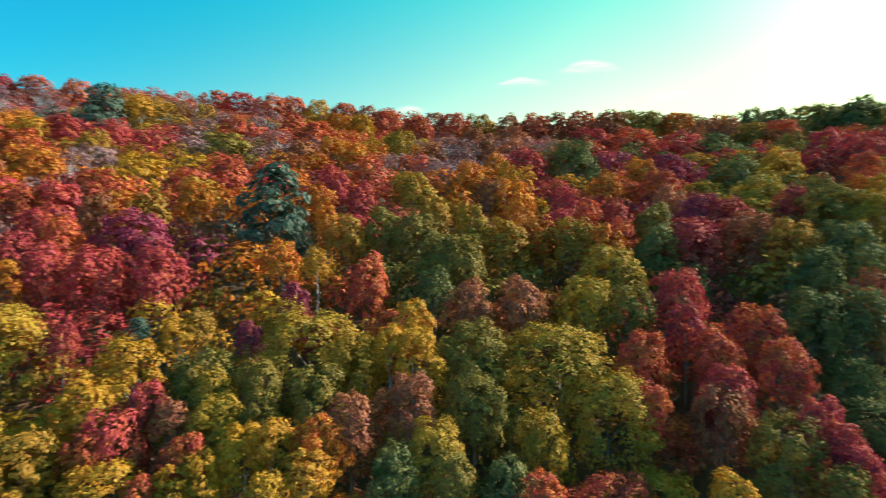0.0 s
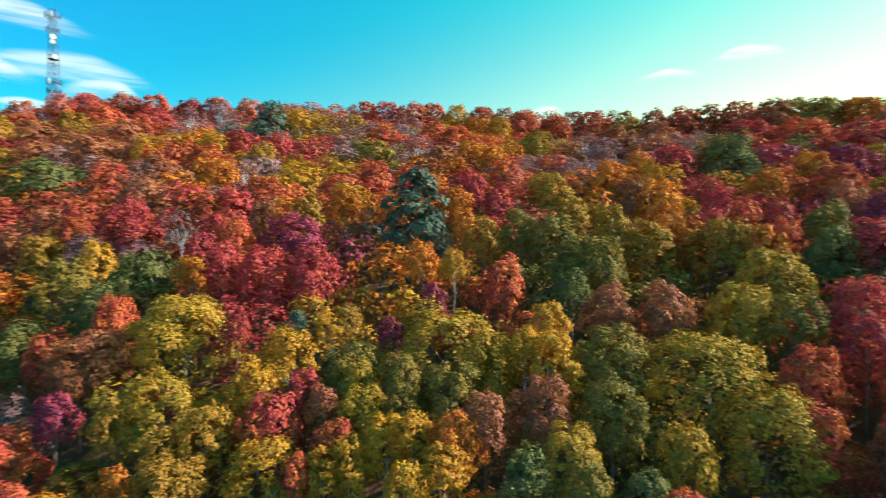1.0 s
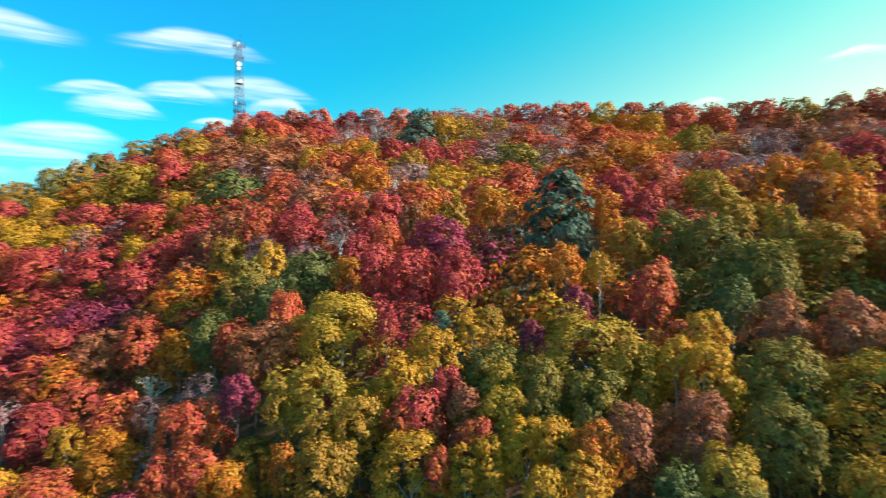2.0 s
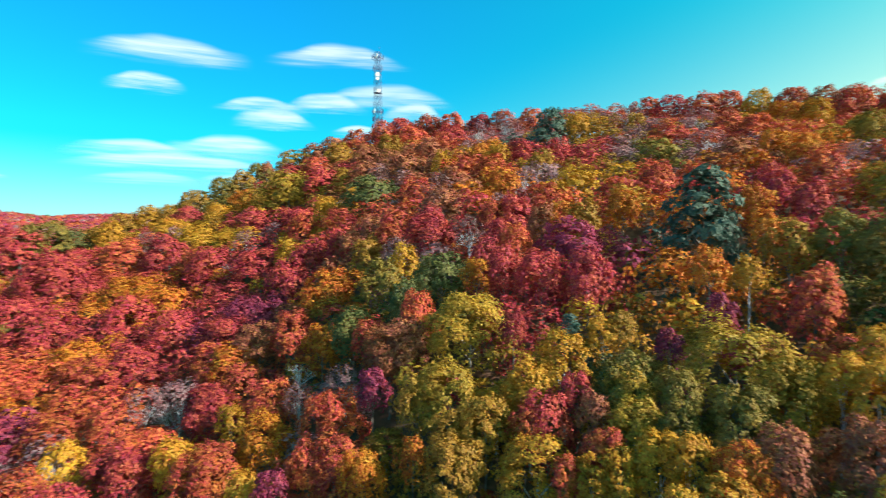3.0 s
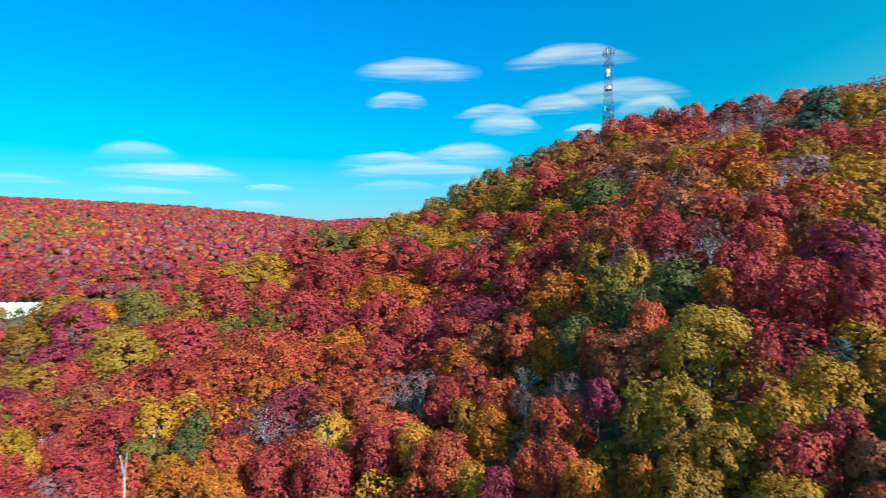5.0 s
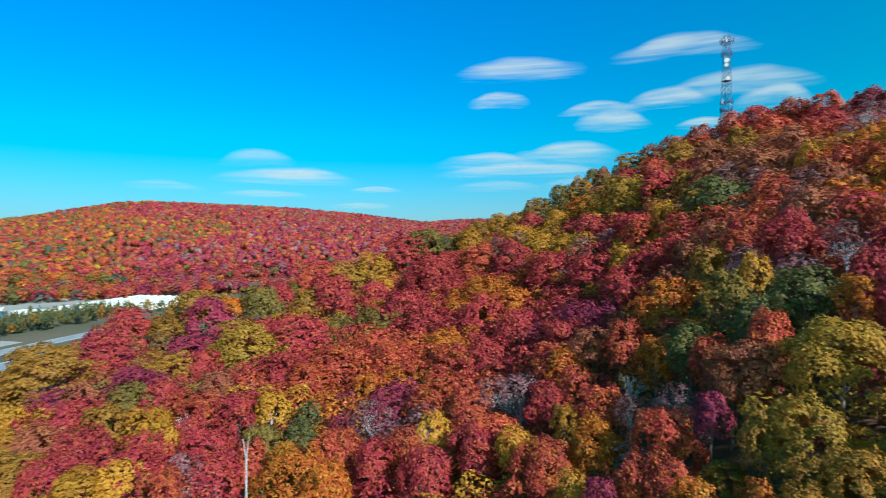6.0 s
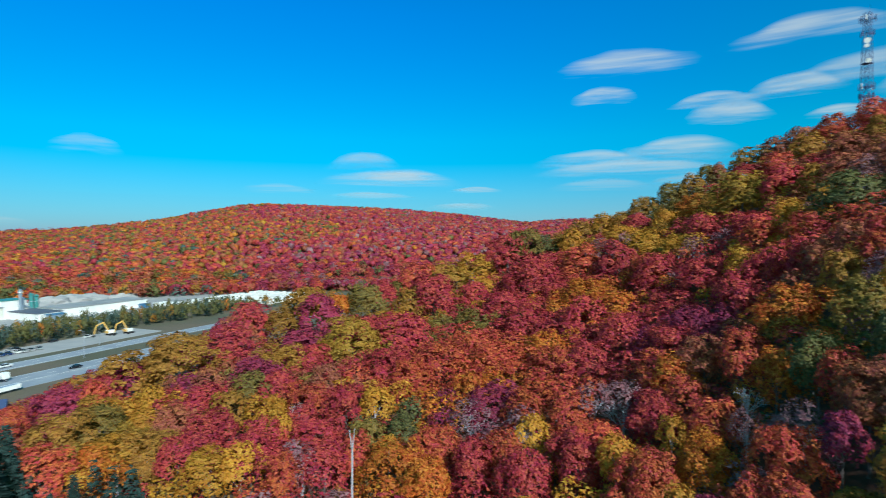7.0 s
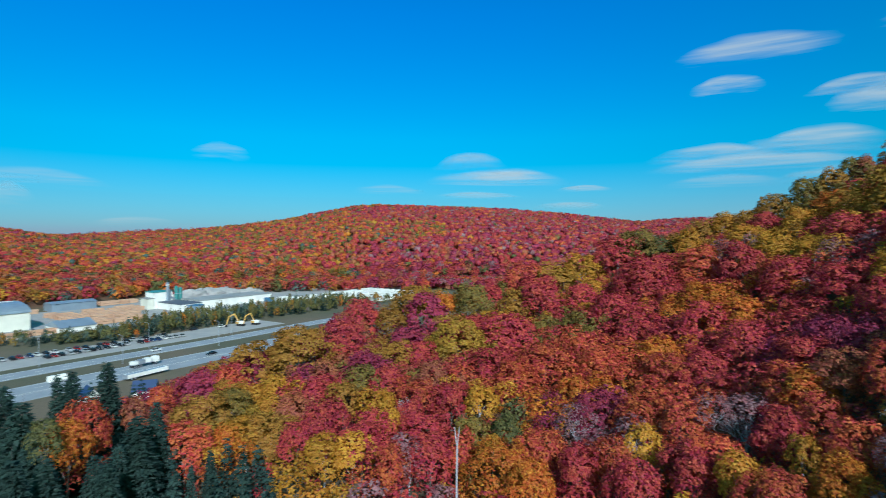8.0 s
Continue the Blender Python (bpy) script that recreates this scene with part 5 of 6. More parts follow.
def excavator(at, swing):
    root = thing("excavator", at, "white and yellow tracked excavator with its boom raised", "excavator", "excavators on the lot")
    for y in (-1.2, 1.2):
        bm = box(bmesh.new(), (4.4, 0.65, 0.95), (0, y, 0), bevel=0.3)
        part("track", bm, DARK, root)
    house = part("house", box(bmesh.new(), (3.4, 2.7, 1.5), (-0.6, 0, 1.15), (0, 0, swing), bevel=0.15), WHITE, root)
    part("cab", box(bmesh.new(), (1.5, 1.0, 1.6), (0.9, 0.8, 1.25), (0, 0, swing), bevel=0.12), GLASS, root)
    part("counterweight", box(bmesh.new(), (0.9, 2.7, 1.2), (-2.3, 0, 1.25), (0, 0, swing), bevel=0.25), YELLOW, root)
    way = Vector((math.cos(radians(swing)), math.sin(radians(swing)), 0))
    a, b, c, d = way * 1.0 + Vector((0, 0, 2.0)), way * 3.6 + Vector((0, 0, 6.8)), way * 7.0 + Vector((0, 0, 5.6)), way * 8.2 + Vector((0, 0, 1.5))
    boom = rod(bmesh.new(), a, b, 0.42, 0.36, 6)
    rod(boom, b, c, 0.36, 0.3, 6)
    part("boom", boom, YELLOW, root)
    part("arm", rod(bmesh.new(), c, d, 0.3, 0.22, 6), YELLOW, root)
    part("bucket", box(bmesh.new(), (1.2, 1.3, 1.0), tuple(d + Vector((0, 0, -1.1))), (0, 30, swing), bevel=0.2, taper=0.7), DARK, root)
    part("cylinder", rod(bmesh.new(), way * 1.6 + Vector((0, 0, 1.9)), way * 3.0 + Vector((0, 0, 5.2)), 0.11), STEEL, root)
    return root


excavator(spot(198, -254, 0.1), 180)
excavator(spot(191, -258, 0.1), 172)


def lamp_post(at):
    root = thing("street_lamp", at, "grey steel street lamp beside the highway", "street lamp", "street lamps along the highway")
    part("pole", rod(bmesh.new(), (0, 0, -0.3), (0, 0, 11), 0.12, 0.07), STEEL, root)
    part("arm", rod(bmesh.new(), (0, 0, 10.9), (0, 2.2, 11.3), 0.06, 0.05), STEEL, root)
    part("lantern", box(bmesh.new(), (0.35, 0.9, 0.18), (0, 2.5, 11.2), bevel=0.06), STEEL, root)
    return root


for u, n in ((88, -240), (130, -240), (60, -240), (172, -240), (150, -219), (108, -219)):
    lamp_post(spot(u, n))


# ---- sawmill ----
def hall(name, at, size, label, wall, roof, pitch=0.0, windows=0, doors=0):
    """A long hall with walls, a roof with eaves, and openings set into its front."""
    root = thing(name, at, label, "building", "buildings of the sawmill")
    lx, ly, h = size
    part("wall", box(bmesh.new(), (lx, ly, h)), wall, root)
    bm = bmesh.new()
    if pitch:
        v = [bm.verts.new(c) for c in ((-lx / 2 - 0.4, -ly / 2 - 0.5, h), (lx / 2 + 0.4, -ly / 2 - 0.5, h), (lx / 2 + 0.4, 0, h + pitch), (-lx / 2 - 0.4, 0, h + pitch), (-lx / 2 - 0.4, ly / 2 + 0.5, h), (lx / 2 + 0.4, ly / 2 + 0.5, h))]
        for f in ((0, 1, 2, 3), (3, 2, 5, 4), (0, 3, 4), (1, 5, 2), (0, 4, 5, 1)):
            bm.faces.new([v[k] for k in f])
    else:
        box(bm, (lx + 0.6, ly + 0.6, 0.5), (0, 0, h))
    part("roof", bm, roof, root)
    for k in range(windows):
        x = -lx / 2 + (k + 0.5) * lx / windows
        w = part("window", box(bmesh.new(), (1.6, 0.12, 1.1), (x, ly / 2, h * 0.55)), GLASS, root)
        part("frame", box(bmesh.new(), (1.9, 0.2, 0.12), (x, ly / 2, h * 0.55 - 0.12)), STEEL, w)
    for k in range(doors):
        x = -lx / 2 + (k + 0.5) * lx / doors
        part("door", box(bmesh.new(), (4.0, 0.16, min(4.2, h * 0.75)), (x, ly / 2, 0)), STEEL, root, "grey roller door")
    return root


def arch_hall(at):
    root = thing("arched_hall", at, "large white hall with an arched blue-grey roof", "building", "buildings of the sawmill")
    part("wall", box(bmesh.new(), (46, 34, 9.2)), CREAM, root)
    bm = bmesh.new()
    rows = []
    for k in range(13):
        a = math.pi * k / 12
        y, z = -17.6 * math.cos(a), 9.2 + 4.8 * math.sin(a)
        rows.append([bm.verts.new((x, y, z)) for x in (-23.5, 23.5)])
    for r, s in zip(rows, rows[1:]):
        bm.faces.new((r[0], r[1], s[1], s[0]))
    for side in (0, 1):
        bm.faces.new([r[side] for r in rows])
    bmesh.ops.recalc_face_normals(bm, faces=bm.faces)
    part("roof", bm, BLUE_ROOF, root)
    part("skylight", box(bmesh.new(), (9, 8, 0.2), (17, 2.5, 13.75), (-4, 0, 0)), WHITE, root, "white panel at the roof's end")
    part("door", box(bmesh.new(), (6, 0.2, 5), (10, 17, 0)), STEEL, root, "grey roller door")
    part("door", box(bmesh.new(), (3, 0.2, 3), (-8, 17, 0)), STEEL, root)
    return root


arch_hall(spot(99, -357))
hall("blue_shed", spot(133, -320), (17, 17, 2.8), "low shed with a blue-grey sheet roof beside stacked timber", WHITE, BLUE_ROOF, 3.0, 3, 1)
hall("long_shed", spot(171, -410), (27, 12, 5.0), "long blue-grey metal shed behind the timber yard", BLUE_ROOF, BLUE_ROOF, 1.2, 0, 2)
hall("mill_hall", spot(212.4, -351), (15, 26, 4.4), "white mill hall with a flat dark roof", WHITE, DARK_ROOF, 0, 3, 1)
hall("mill_block", spot(209, -370), (12.8, 11, 11), "tall white mill block with a teal roof edge", WHITE, TEAL, 0, 3)
hall("low_annex", spot(200.2, -369), (4.2, 9, 7.0), "small cream annex beside the mill block", CREAM, GREY_ROOF, 0, 2)
hall("blue_loading_bay", spot(214, -335.5), (9, 4.6, 3.4), "blue sheet-clad loading bay in front of the mill hall", BLUE_ROOF, BAY_BLUE, 0, 0, 1)
hall("long_white_hall", spot(250.2, -351), (60, 22, 5.3), "very long white industrial hall with small windows", WHITE, GREY_ROOF, 0, 9, 2)
hall("blue_container", spot(274, -336), (6, 2.5, 2.6), "bright blue container beside the long hall", BAY_BLUE, BAY_BLUE, 0)
hall("low_store", spot(298, -332), (14, 9, 3.2), "low grey store between the wrapped stacks", GREY_ROOF, GREY_ROOF, 0.8, 0, 2)
stack = thing("exhaust_stack", spot(211, -363), "tall pale blue steel exhaust stack beside the mill", "chimney")
part("pipe", rod(bmesh.new(), (0, 0, -0.1), (0, 0, 17.5), 1.05, 0.9, 14), BLUE_ROOF, stack)
part("pipe", rod(bmesh.new(), (1.9, 0.6, -0.1), (1.9, 0.6, 12.5), 0.6, 0.6, 12), BLUE_ROOF, stack)
part("duct", rod(bmesh.new(), (0.4, 0.2, 8.5), (6.4, 1.0, 5.4), 0.5, 0.5, 10), BLUE_ROOF, stack)
part("collar", rod(bmesh.new(), (0, 0, 15.6), (0, 0, 16.1), 1.25, 1.25, 14), WHITE, stack)
for u, top in ((219.0, 13.4), (222.0, 12.2)):
    silo = thing("silo", spot(u, -366), "slender teal steel silo beside the mill hall", "silo", "silos of the mill")
    part("drum", rod(bmesh.new(), (0, 0, 0), (0, 0, top), 1.25, 1.25, 16), TEAL, silo)
    part("cone", rod(bmesh.new(), (0, 0, top), (0, 0, top + 1.2), 1.7, 0.4, 16), TEAL, silo)
    part("hoop", rod(bmesh.new(), (0, 0, 9.0), (0, 0, 9.3), 1.4, 1.4, 16), STEEL, silo)


def gravel_pile(at, size, seed):
    """An uneven heap of crushed stone."""
    bm = bmesh.new()
    bmesh.ops.create_icosphere(bm, subdivisions=4, radius=1.0)
    for v in bm.verts:
        k = 1 + 0.35 * noise.noise(v.co * 1.8 + Vector((seed, 0, 0))) + 0.12 * noise.noise(v.co * 6 + Vector((seed, 3, 0)))
        v.co = Vector((v.co.x * size[0] * k, v.co.y * size[1] * k, max(v.co.z, -0.05) * size[2] * k))
    ob = part("gravel_pile", bm, GRAVEL, None)
    ob.matrix_basis = at
    return tagged(ob, "heap of pale grey crushed stone at the hill's foot", "gravel", kind="stuff")


for k, (u, n, lx, ly, h) in enumerate(((250, -398, 17, 9, 7.5), (278, -404, 20, 10, 6.5), (306, -400, 13, 8, 5.0), (226, -396, 10, 7, 5.0))):
    gravel_pile(spot(u, n, 0.0), (lx, ly, h), k * 5.0)


def timber_stack(name, label, mat, group):
    """A stack of sawn timber in two packs, with bearers between."""
    root = tagged(new(name), label, "timber stack", group)
    for k in range(2):
        part("pack", box(bmesh.new(), (6.0, 2.6 - 0.1 * (k % 2), 1.25), (0.12 * (k % 2), 0, 0.15 + k * 1.4), bevel=0.05), mat, root)
    for k in range(3):
        part("bearer", box(bmesh.new(), (0.15, 2.4, 0.15), (-2 + k * 2, 0, 0)), TIMBER, root)
    return root


def strew(template, places):
    template.matrix_basis = places[0]
    for at in places[1:]:
        copy_thing(template, at)


random.seed(9)
brown, white = [], []
for row in range(9):
    n0 = -326 - row * 6.6
    for k in range(9):
        u, n = 147 + k * 6.6 + random.uniform(-0.6, 0.6), n0 + random.uniform(-0.6, 0.6)
        if u < min(196, 176 + (-329 - n0) * 0.56) and random.random() < 0.84:
            brown.append(spot(u, n, 0.08, random.choice((0, 0, 2, -3))))
for row in range(2):
    for k in range(4):
        brown.append(spot(193 + k * 6.6, -411 - row * 4.2, 0.08, random.choice((0, 1, -2))))
for k in range(3):
    brown.append(spot(133 + k * 6.8, -404, 0.08, 1))
for row in range(10):
    for k in range(12):
        u, n = 303 + k * 6.8 + random.uniform(-0.6, 0.6), -268 - row * 6.4 + random.uniform(-0.5, 0.5)
        if u > 309 + (n + 324) * 0.2 and random.random() < 0.72:
            white.append(spot(u, n, 0.08, random.choice((0, 0, 2, -3))))
for row in range(4):
    for k in range(2):
        white.append(spot(284 + k * 7, -316 - row * 6, 0.08, random.choice((0, 2, -3))))
for k in range(4):
    brown.append(spot(103 + k * 6.6, -315.5 - k * 0.4, 0.08, 1))
strew(timber_stack("timber_stack", "stack of pale brown sawn timber packs in the yard", TIMBER, "timber stacks of the yard"), brown)
strew(timber_stack("wrapped_stack", "stack of timber packs in white plastic wrap", WRAP, "wrapped stacks of the yard"), white)


# ---- house among the spruces ----
def cottage(at):
    root = thing("house", at @ Matrix.Scale(0.7, 4), "small white house with a steep dark blue roof among spruces", "house")
    part("wall", box(bmesh.new(), (9, 7, 4)), WHITE, root)
    bm = bmesh.new()
    v = [bm.verts.new(c) for c in ((-4.9, -4, 3.8), (4.9, -4, 3.8), (4.9, 0, 8.0), (-4.9, 0, 8.0), (-4.9, 4, 3.8), (4.9, 4, 3.8))]
    for f in ((0, 1, 2, 3), (3, 2, 5, 4), (0, 4, 5, 1)):
        bm.faces.new([v[k] for k in f])
    part("roof", bm, BLUE, root)
    for x in (-4.45, 4.45):
        bm = bmesh.new()
        bm.faces.new([bm.verts.new((x, y, z)) for y, z in ((-3.5, 4.0), (3.5, 4.0), (0, 7.7))])
        bmesh.ops.solidify(bm, geom=bm.faces, thickness=0.1)
        part("gable", bm, WHITE, root)
    for x in (-2.5, 2.5):
        w = part("window", box(bmesh.new(), (1.1, 0.1, 1.2), (x, 3.5, 1.6)), GLASS, root)
        part("sill", box(bmesh.new(), (1.3, 0.25, 0.1), (x, 3.55, 1.5)), WHITE, w)
    part("door", box(bmesh.new(), (1.0, 0.12, 2.1), (0, 3.5, 0)), DARK, root)
    return root


cottage(pose(-143, -124, 0, 0, 0, 55))
cottage(pose(-152, -113, 0, 0, 0, 115))


# ---- the strip of trees between the lot and the yard ----
def hedge():
    rng = np.random.default_rng(3)
    rows = []
    for k in range(680):
        u = rng.uniform(84, 300)
        if u < 112 and rng.random() < 0.6:
            continue
        n = min(-280 + (u - 114) * 0.62, -269 + max(0, u - 200) * 0.1) - rng.uniform(0, 20 + min(14, max(0, u - 130) * 0.25))
        p = ALONG * u + ACROSS * n
        colour = rng.choice(["green", "olive", "ochre", "spruce", "teal", "orange"], p=[0.36, 0.04, 0.03, 0.43, 0.135, 0.005])
        tall = rng.uniform(3.2, 6.5) if u < 145 else rng.uniform(5.0, 9.6)
        rows.append((p.x, p.y, 0.0, (1.4 if colour == "spruce" else rng.uniform(1.2, 2.1)), tall, colour))
    for k in range(60):
        u = rng.uniform(180, 420)
        p = ALONG * u + ACROSS * (-270 + (u - 180) * 0.12 - rng.uniform(0, 22))
        rows.append((p.x, p.y, 0.0, rng.uniform(1.8, 2.8), rng.uniform(4, 7.5), rng.choice(["green", "ochre", "olive", "spruce", "green", "olive"])))
    small = [leaves_on(rng, maple_lobes(rng, 10, 1.0), 34, 0.17) for k in range(3)]
    cone = [spruce_leaves(rng, 200, 0.2, 9) for k in range(2)]
    wood("roadside_trees", "strip of young green and yellow trees beside the lot", rows, rng, small, small, cone, True)


hedge()


# ---- lattice mast on the ridge ----
def mast(x, y, foot, top):
    root = thing("radio_mast", pose(x, y, foot, 0, 0, 20), "tall galvanised lattice radio mast with antennas on the ridge", "radio mast")
    h = top - foot
    corners = [(-1, -1), (1, -1), (1, 1), (-1, 1)]

    def half(z):
        return 1.9 - 1.0 * z / h

    for cx, cy in corners:
        part("leg", rod(bmesh.new(), (cx * half(0), cy * half(0), -1), (cx * half(h), cy * half(h), h), 0.13, 0.09, 6), MAST_STEEL, root)
    n = 14
    for k in range(n):
        z0, z1 = h * k / n, h * (k + 1) / n
        for (ax, ay), (bx, by) in zip(corners, corners[1:] + corners[:1]):
            part("brace", rod(bmesh.new(), (ax * half(z0), ay * half(z0), z0), (bx * half(z1), by * half(z1), z1), 0.05, sides=4), MAST_STEEL, root)
            part("brace", rod(bmesh.new(), (bx * half(z0), by * half(z0), z0), (ax * half(z1), ay * half(z1), z1), 0.05, sides=4), MAST_STEEL, root)
            part("girt", rod(bmesh.new(), (ax * half(z1), ay * half(z1), z1), (bx * half(z1), by * half(z1), z1), 0.06, sides=4), MAST_STEEL, root)
    for level, reach, count in ((0.95, 2.6, 9), (0.84, 2.2, 6), (0.43, 2.6, 10), (0.36, 2.4, 7)):
        z = h * level
        ring = bmesh.new()
        for k in range(count):
            a, b = math.tau * k / count, math.tau * (k + 1) / count
            rod(ring, (math.cos(a) * reach * 0.85, math.sin(a) * reach * 0.85, z), (math.cos(b) * reach * 0.85, math.sin(b) * reach * 0.85, z), 0.06, sides=4)
            rod(ring, (0, 0, z), (math.cos(a) * reach * 0.85, math.sin(a) * reach * 0.85, z), 0.05, sides=4)
        part("antenna_frame", ring, MAST_STEEL, root)
        for k in range(count):
            a = math.tau * k / count + 0.2
            part("antenna", box(bmesh.new(), (0.3, 0.35, 2.2), (math.cos(a) * reach, math.sin(a) * reach, z - 1.0), (0, 0, math.degrees(a)), bevel=0.06), WHITE if k % 5 == 2 else MAST_STEEL, root)
    toward = Vector((-x, -y, 0)).normalized()
    turn = Matrix.Rotation(-radians(20), 3, "Z")
    for z, r, side in ((0.777 * h, 1.05, 0), (0.738 * h, 0.8, 0.1), (0.623 * h, 0.9, -0.5)):
        way = turn @ Vector((toward.x, toward.y, 0))
        c = way * 1.7 + way.cross(Vector((0, 0, 1))) * side + Vector((0, 0, z))
        dish = part("dish", rod(bmesh.new(), c, c + way * 0.7, r * 0.75, r, 20), WHITE, root, "white drum dish")
        part("bracket", rod(bmesh.new(), c - way * 1.2, c, 0.09, sides=6), MAST_STEEL, dish)
    platform = bmesh.new()
    box(platform, (3.2, 3.2, 0.12), (0, 0, 0.61 * h))
    part("platform", platform, MAST_STEEL, root)
    part("spike", rod(bmesh.new(), (0.5, 0.5, h), (0.5, 0.5, h + 3.0), 0.05, 0.03, 5), MAST_STEEL, root)
    return root


mast(-202.5, 175.6, 85.9, 135.8)


# ---- clouds: low lens-shaped sheets far beyond the hills ----
def cloud_material(name, dense):
    """A cap of vapour that glows by itself: a firm arched top, thinning downwards and drawn out at both ends."""
    m, nodes, links, bsdf = material(name)
    nodes.remove(bsdf)
    tc = nodes.new("ShaderNodeTexCoord")
    info = nodes.new("ShaderNodeObjectInfo")
    shift = nodes.new("ShaderNodeVectorMath")
    shift.operation = "MULTIPLY_ADD"
    links.new(tc.outputs["Generated"], shift.inputs[0])
    shift.inputs[1].default_value, shift.inputs[2].default_value = (2, 2, 2), (-1, -1, -1)
    xyz = nodes.new("ShaderNodeSeparateXYZ")
    links.new(shift.outputs[0], xyz.inputs[0])
    x, z = xyz.outputs[0], xyz.outputs[2]

    def drifting(stretch, scale, detail):
        v = nodes.new("ShaderNodeVectorMath")
        v.operation = "MULTIPLY_ADD"
        links.new(shift.outputs[0], v.inputs[0])
        v.inputs[1].default_value = stretch
        links.new(info.outputs["Location"], v.inputs[2])
        return noisy(nodes, links, v.outputs[0], scale, detail, 0.5)

    def times(*values):
        whole = values[0]
        for v in values[1:]:
            whole = mathed(nodes, links, "MULTIPLY", whole, v)
        return whole

    def eased(value, low, high):
        n = nodes.new("ShaderNodeMapRange")
        n.interpolation_type = "SMOOTHSTEP"
        n.inputs[1].default_value, n.inputs[2].default_value = low, high
        links.new(value, n.inputs[0])
        return n.outputs[0]

    bow = drifting((1.0, 0, 0.0), 1.1, 2.0)
    streaks = drifting((0.8, 0, 3.2), 1.4, 3.0)
    # the height of the top over the width: an arch, shifted and swollen by the drift
    lean = mathed(nodes, links, "ADD", x, mathed(nodes, links, "MULTIPLY", mathed(nodes, links, "SUBTRACT", bow, 0.5), 0.9))
    arch = mathed(nodes, links, "SUBTRACT", 0.72, times(mathed(nodes, links, "POWER", mathed(nodes, links, "ABSOLUTE", lean), 1.8), 0.95))
    under = mathed(nodes, links, "SUBTRACT", arch, z)
    top = eased(under, 0.0, 0.36)
    body = eased(mathed(nodes, links, "ADD", z, times(mathed(nodes, links, "SUBTRACT", streaks, 0.5), 1.1)), -0.8, 0.45)
    ends = mathed(nodes, links, "SUBTRACT", 1.0, eased(mathed(nodes, links, "ABSOLUTE", x), 0.35, 0.98))
    floor_fade = eased(mathed(nodes, links, "ADD", z, 1.0), 0.02, 0.45)
    ceiling_fade = eased(mathed(nodes, links, "SUBTRACT", 1.0, z), 0.02, 0.25)
    grain = mathed(nodes, links, "ADD", times(ramped(nodes, links, streaks, 0.3, 0.7), 0.6), 0.5)
    alpha = times(top, body, ends, floor_fade, ceiling_fade, grain, dense)
    t, shine, out = nodes.new("ShaderNodeBsdfTransparent"), nodes.new("ShaderNodeEmission"), nodes.new("ShaderNodeMixShader")
    # even emission stands in for sunlight on the cloud
    shine.inputs["Color"].default_value, shine.inputs["Strength"].default_value = (0.80, 0.88, 0.82, 1), 0.72
    links.new(alpha, out.inputs[0])
    links.new(t.outputs[0], out.inputs[1])
    links.new(shine.outputs[0], out.inputs[2])
    links.new(out.outputs[0], nodes["Material Output"].inputs["Surface"])
    return m


CLOUD, WISP = cloud_material("thin_cloud", 0.40), cloud_material("wisp_of_cloud", 0.16)


def cloud_mesh(mat):
    """A thin bowed bank with rounded ends."""
    bm = bmesh.new()
    bmesh.ops.create_grid(bm, x_segments=24, y_segments=8, size=1.0)
    for v in bm.verts:
        x, z = v.co.x, v.co.y
        v.co = Vector((x, (1 - x * x) * (1 - z * z), z))
    bmesh.ops.solidify(bm, geom=bm.faces, thickness=0.3)
    me = bpy.data.meshes.new("cloud")
    bm.to_mesh(me)
    bm.free()
    me.materials.append(mat)
    return me


LENS, FAINT = cloud_mesh(CLOUD), cloud_mesh(WISP)


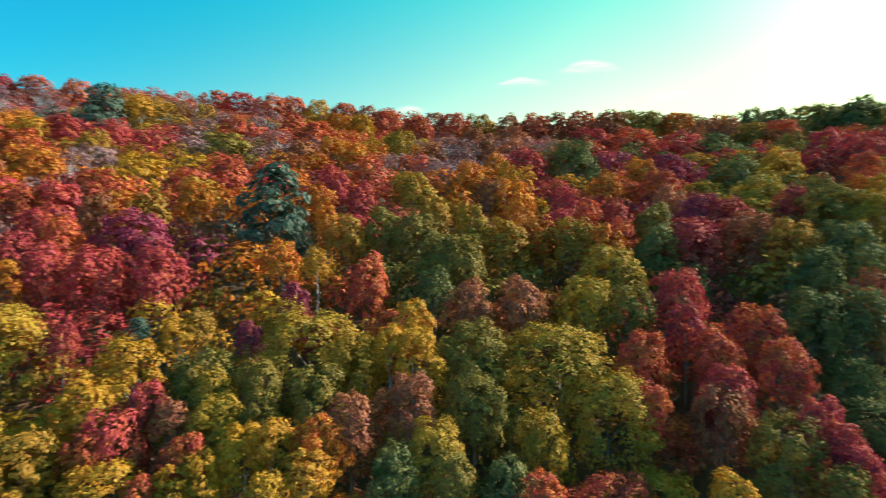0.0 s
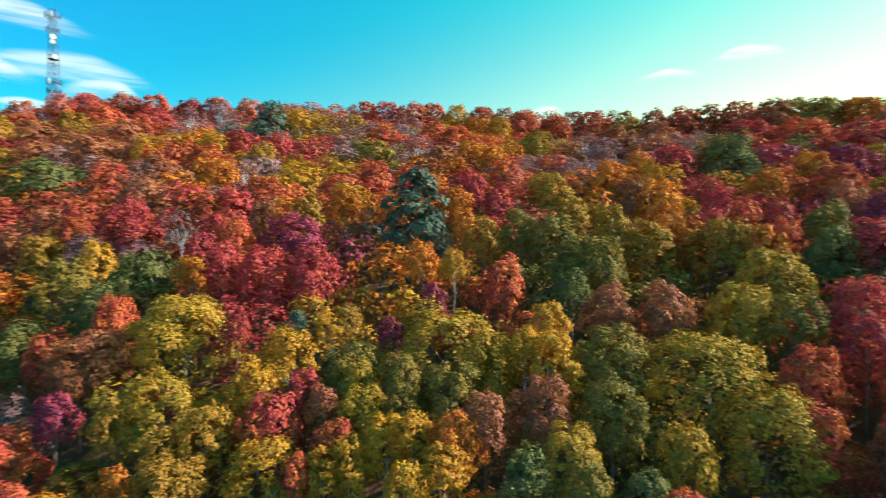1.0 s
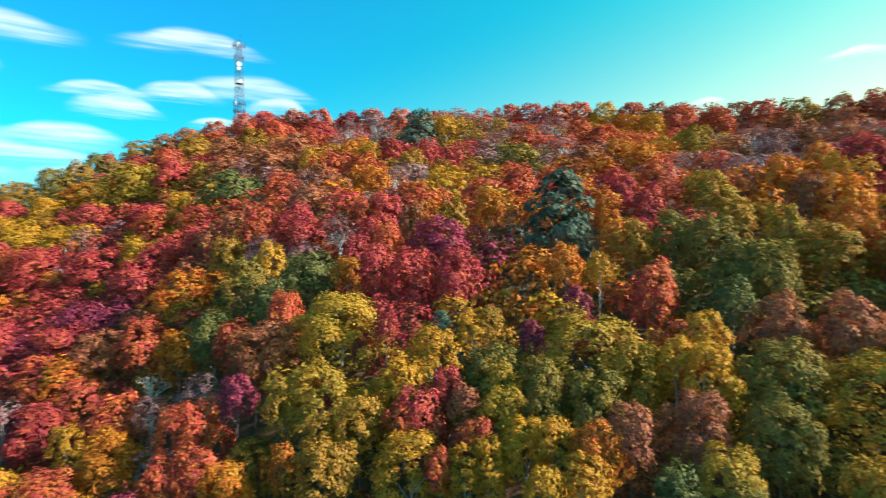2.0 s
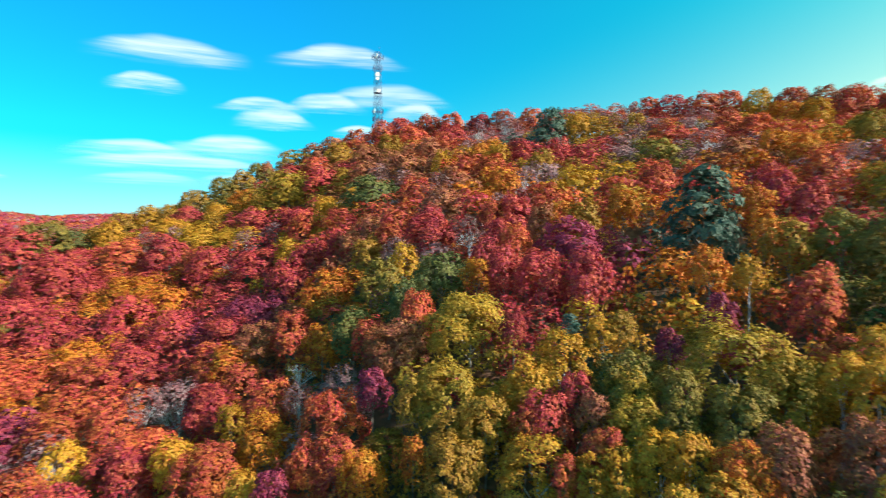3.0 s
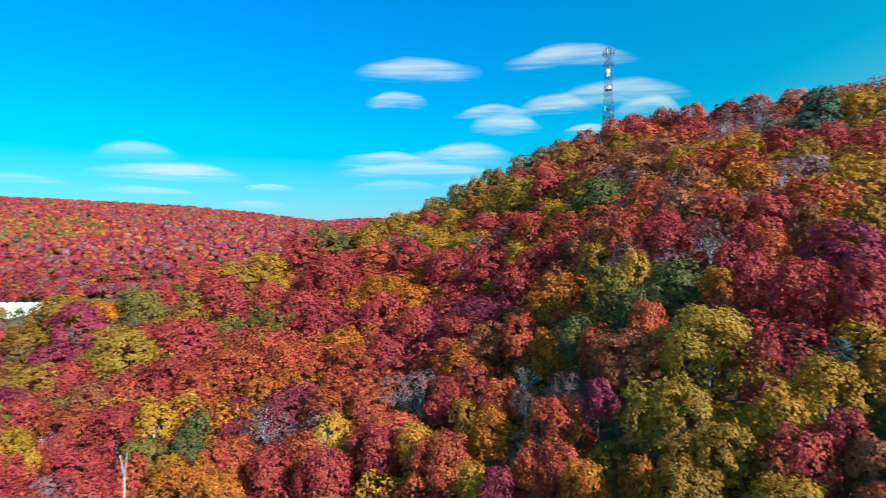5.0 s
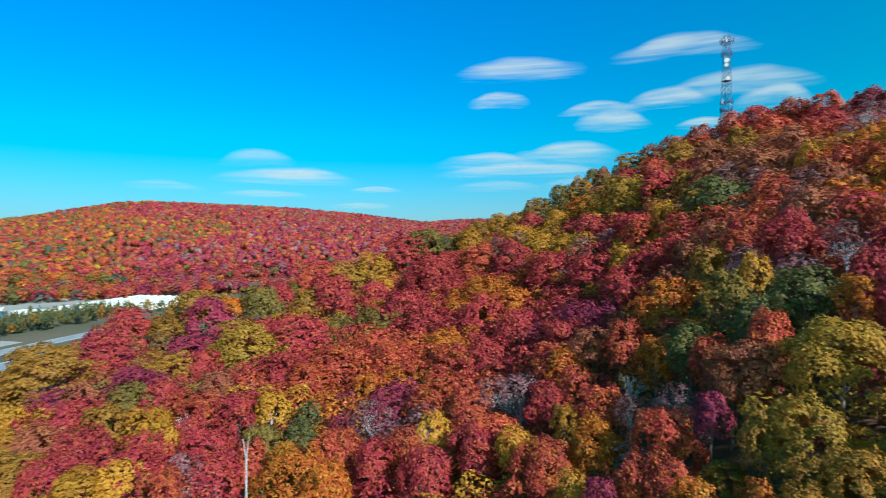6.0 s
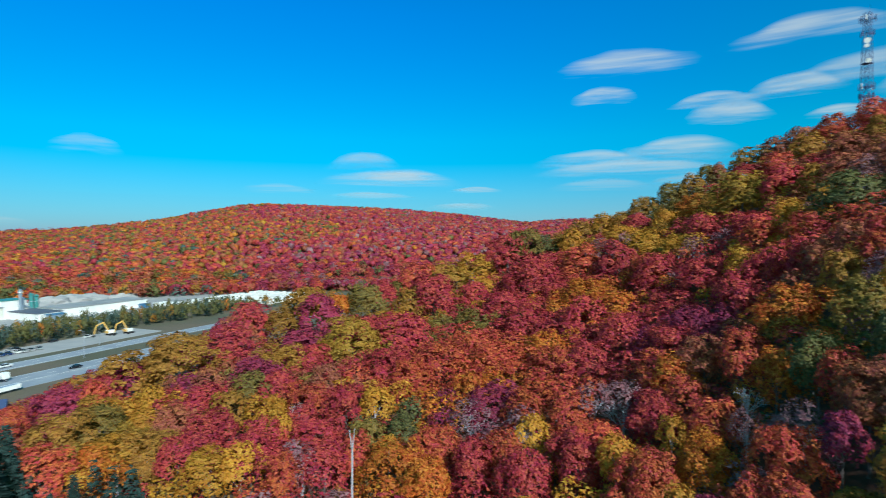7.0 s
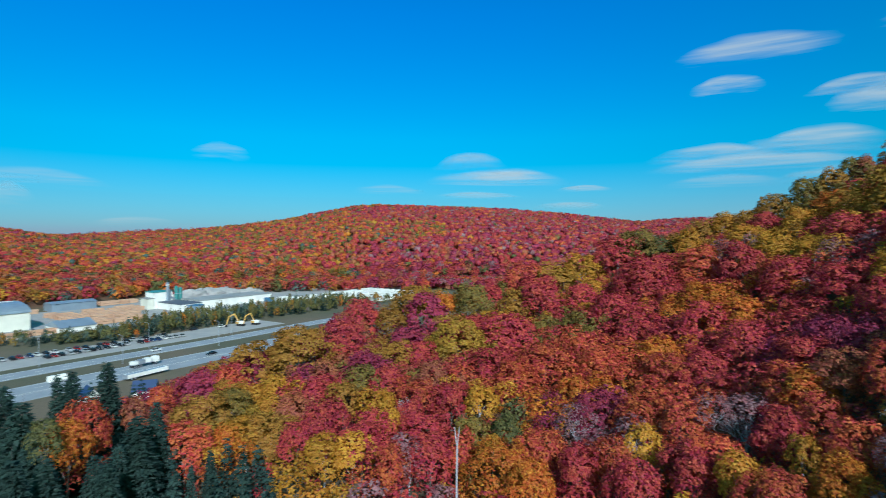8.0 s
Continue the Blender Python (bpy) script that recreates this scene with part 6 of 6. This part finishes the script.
def cloud(az, el, wide, high, faint=False, far=3600.0, tilt=0.0):
    """A cloud at a bearing and a height of sight, of an angular width and height, in degrees."""
    a, e = radians(az), radians(el)
    ob = new("cloud", FAINT if faint else LENS)
    ob.matrix_basis = pose(-math.sin(a) * far, math.cos(a) * far, EYE + math.tan(e) * far, 0, -tilt, az)
    ob.scale = (math.tan(radians(wide / 2)) * far, math.tan(radians(wide / 2)) * far * 0.06, math.tan(radians(high / 2)) * far)
    return tagged(ob, "thin white lens-shaped cloud with a soft underside", "cloud", "clouds over the hills", "structure")


cloud(68.5, 16.9, 15.4, 3.5)
cloud(52.8, 17.8, 15.9, 3.4)
cloud(70.6, 13.9, 7.5, 2.5)
cloud(47.8, 14.2, 14.6, 3.4)
cloud(54.2, 13.3, 9.7, 2.9)
cloud(60.5, 12.7, 10.0, 2.2)
cloud(59.1, 11.5, 9.1, 2.9)
cloud(45.5, 12.5, 7.7, 3.1)
cloud(51.0, 10.6, 6.3, 1.7)
cloud(71.4, 7.9, 13.1, 2.6)
cloud(63.8, 8.6, 12.4, 3.4)
cloud(68.1, 6.9, 21.1, 2.2)
cloud(70.7, 5.3, 12.7, 1.8, True)
cloud(62.8, 5.5, 8.6, 1.9, True)
cloud(84.1, 3.2, 7.0, 1.0, True)
cloud(83.3, 4.9, 6.2, 0.9)
cloud(82.9, 1.7, 7.7, 0.9, True)
cloud(134.0, 5.1, 12.7, 2.2, True)
cloud(119.5, 8.3, 6.6, 2.5, True)
cloud(94.9, 7.9, 8.7, 2.7, True)
cloud(92.0, 6.2, 16.6, 2.5)
cloud(103.0, 4.9, 8.3, 1.4, True)
cloud(93.7, 4.3, 11.2, 1.2, True)
cloud(126.7, 1.4, 8.1, 1.1, True)
cloud(135.7, 3.7, 3.9, 2.6, True)
cloud(91.4, 6.2, 7.7, 1.5)
cloud(94.7, 8.1, 6.2, 1.7, True)
cloud(85.1, 3.2, 7.5, 1.0, True)
cloud(93.9, 4.3, 8.7, 0.9, True)
cloud(-14.6, 16.1, 7.8, 2.1)
cloud(-7.9, 15.0, 7.5, 1.5)
cloud(3.4, 12.4, 4.2, 1.4)
cloud(-22.4, 12.8, 7.2, 1.6)
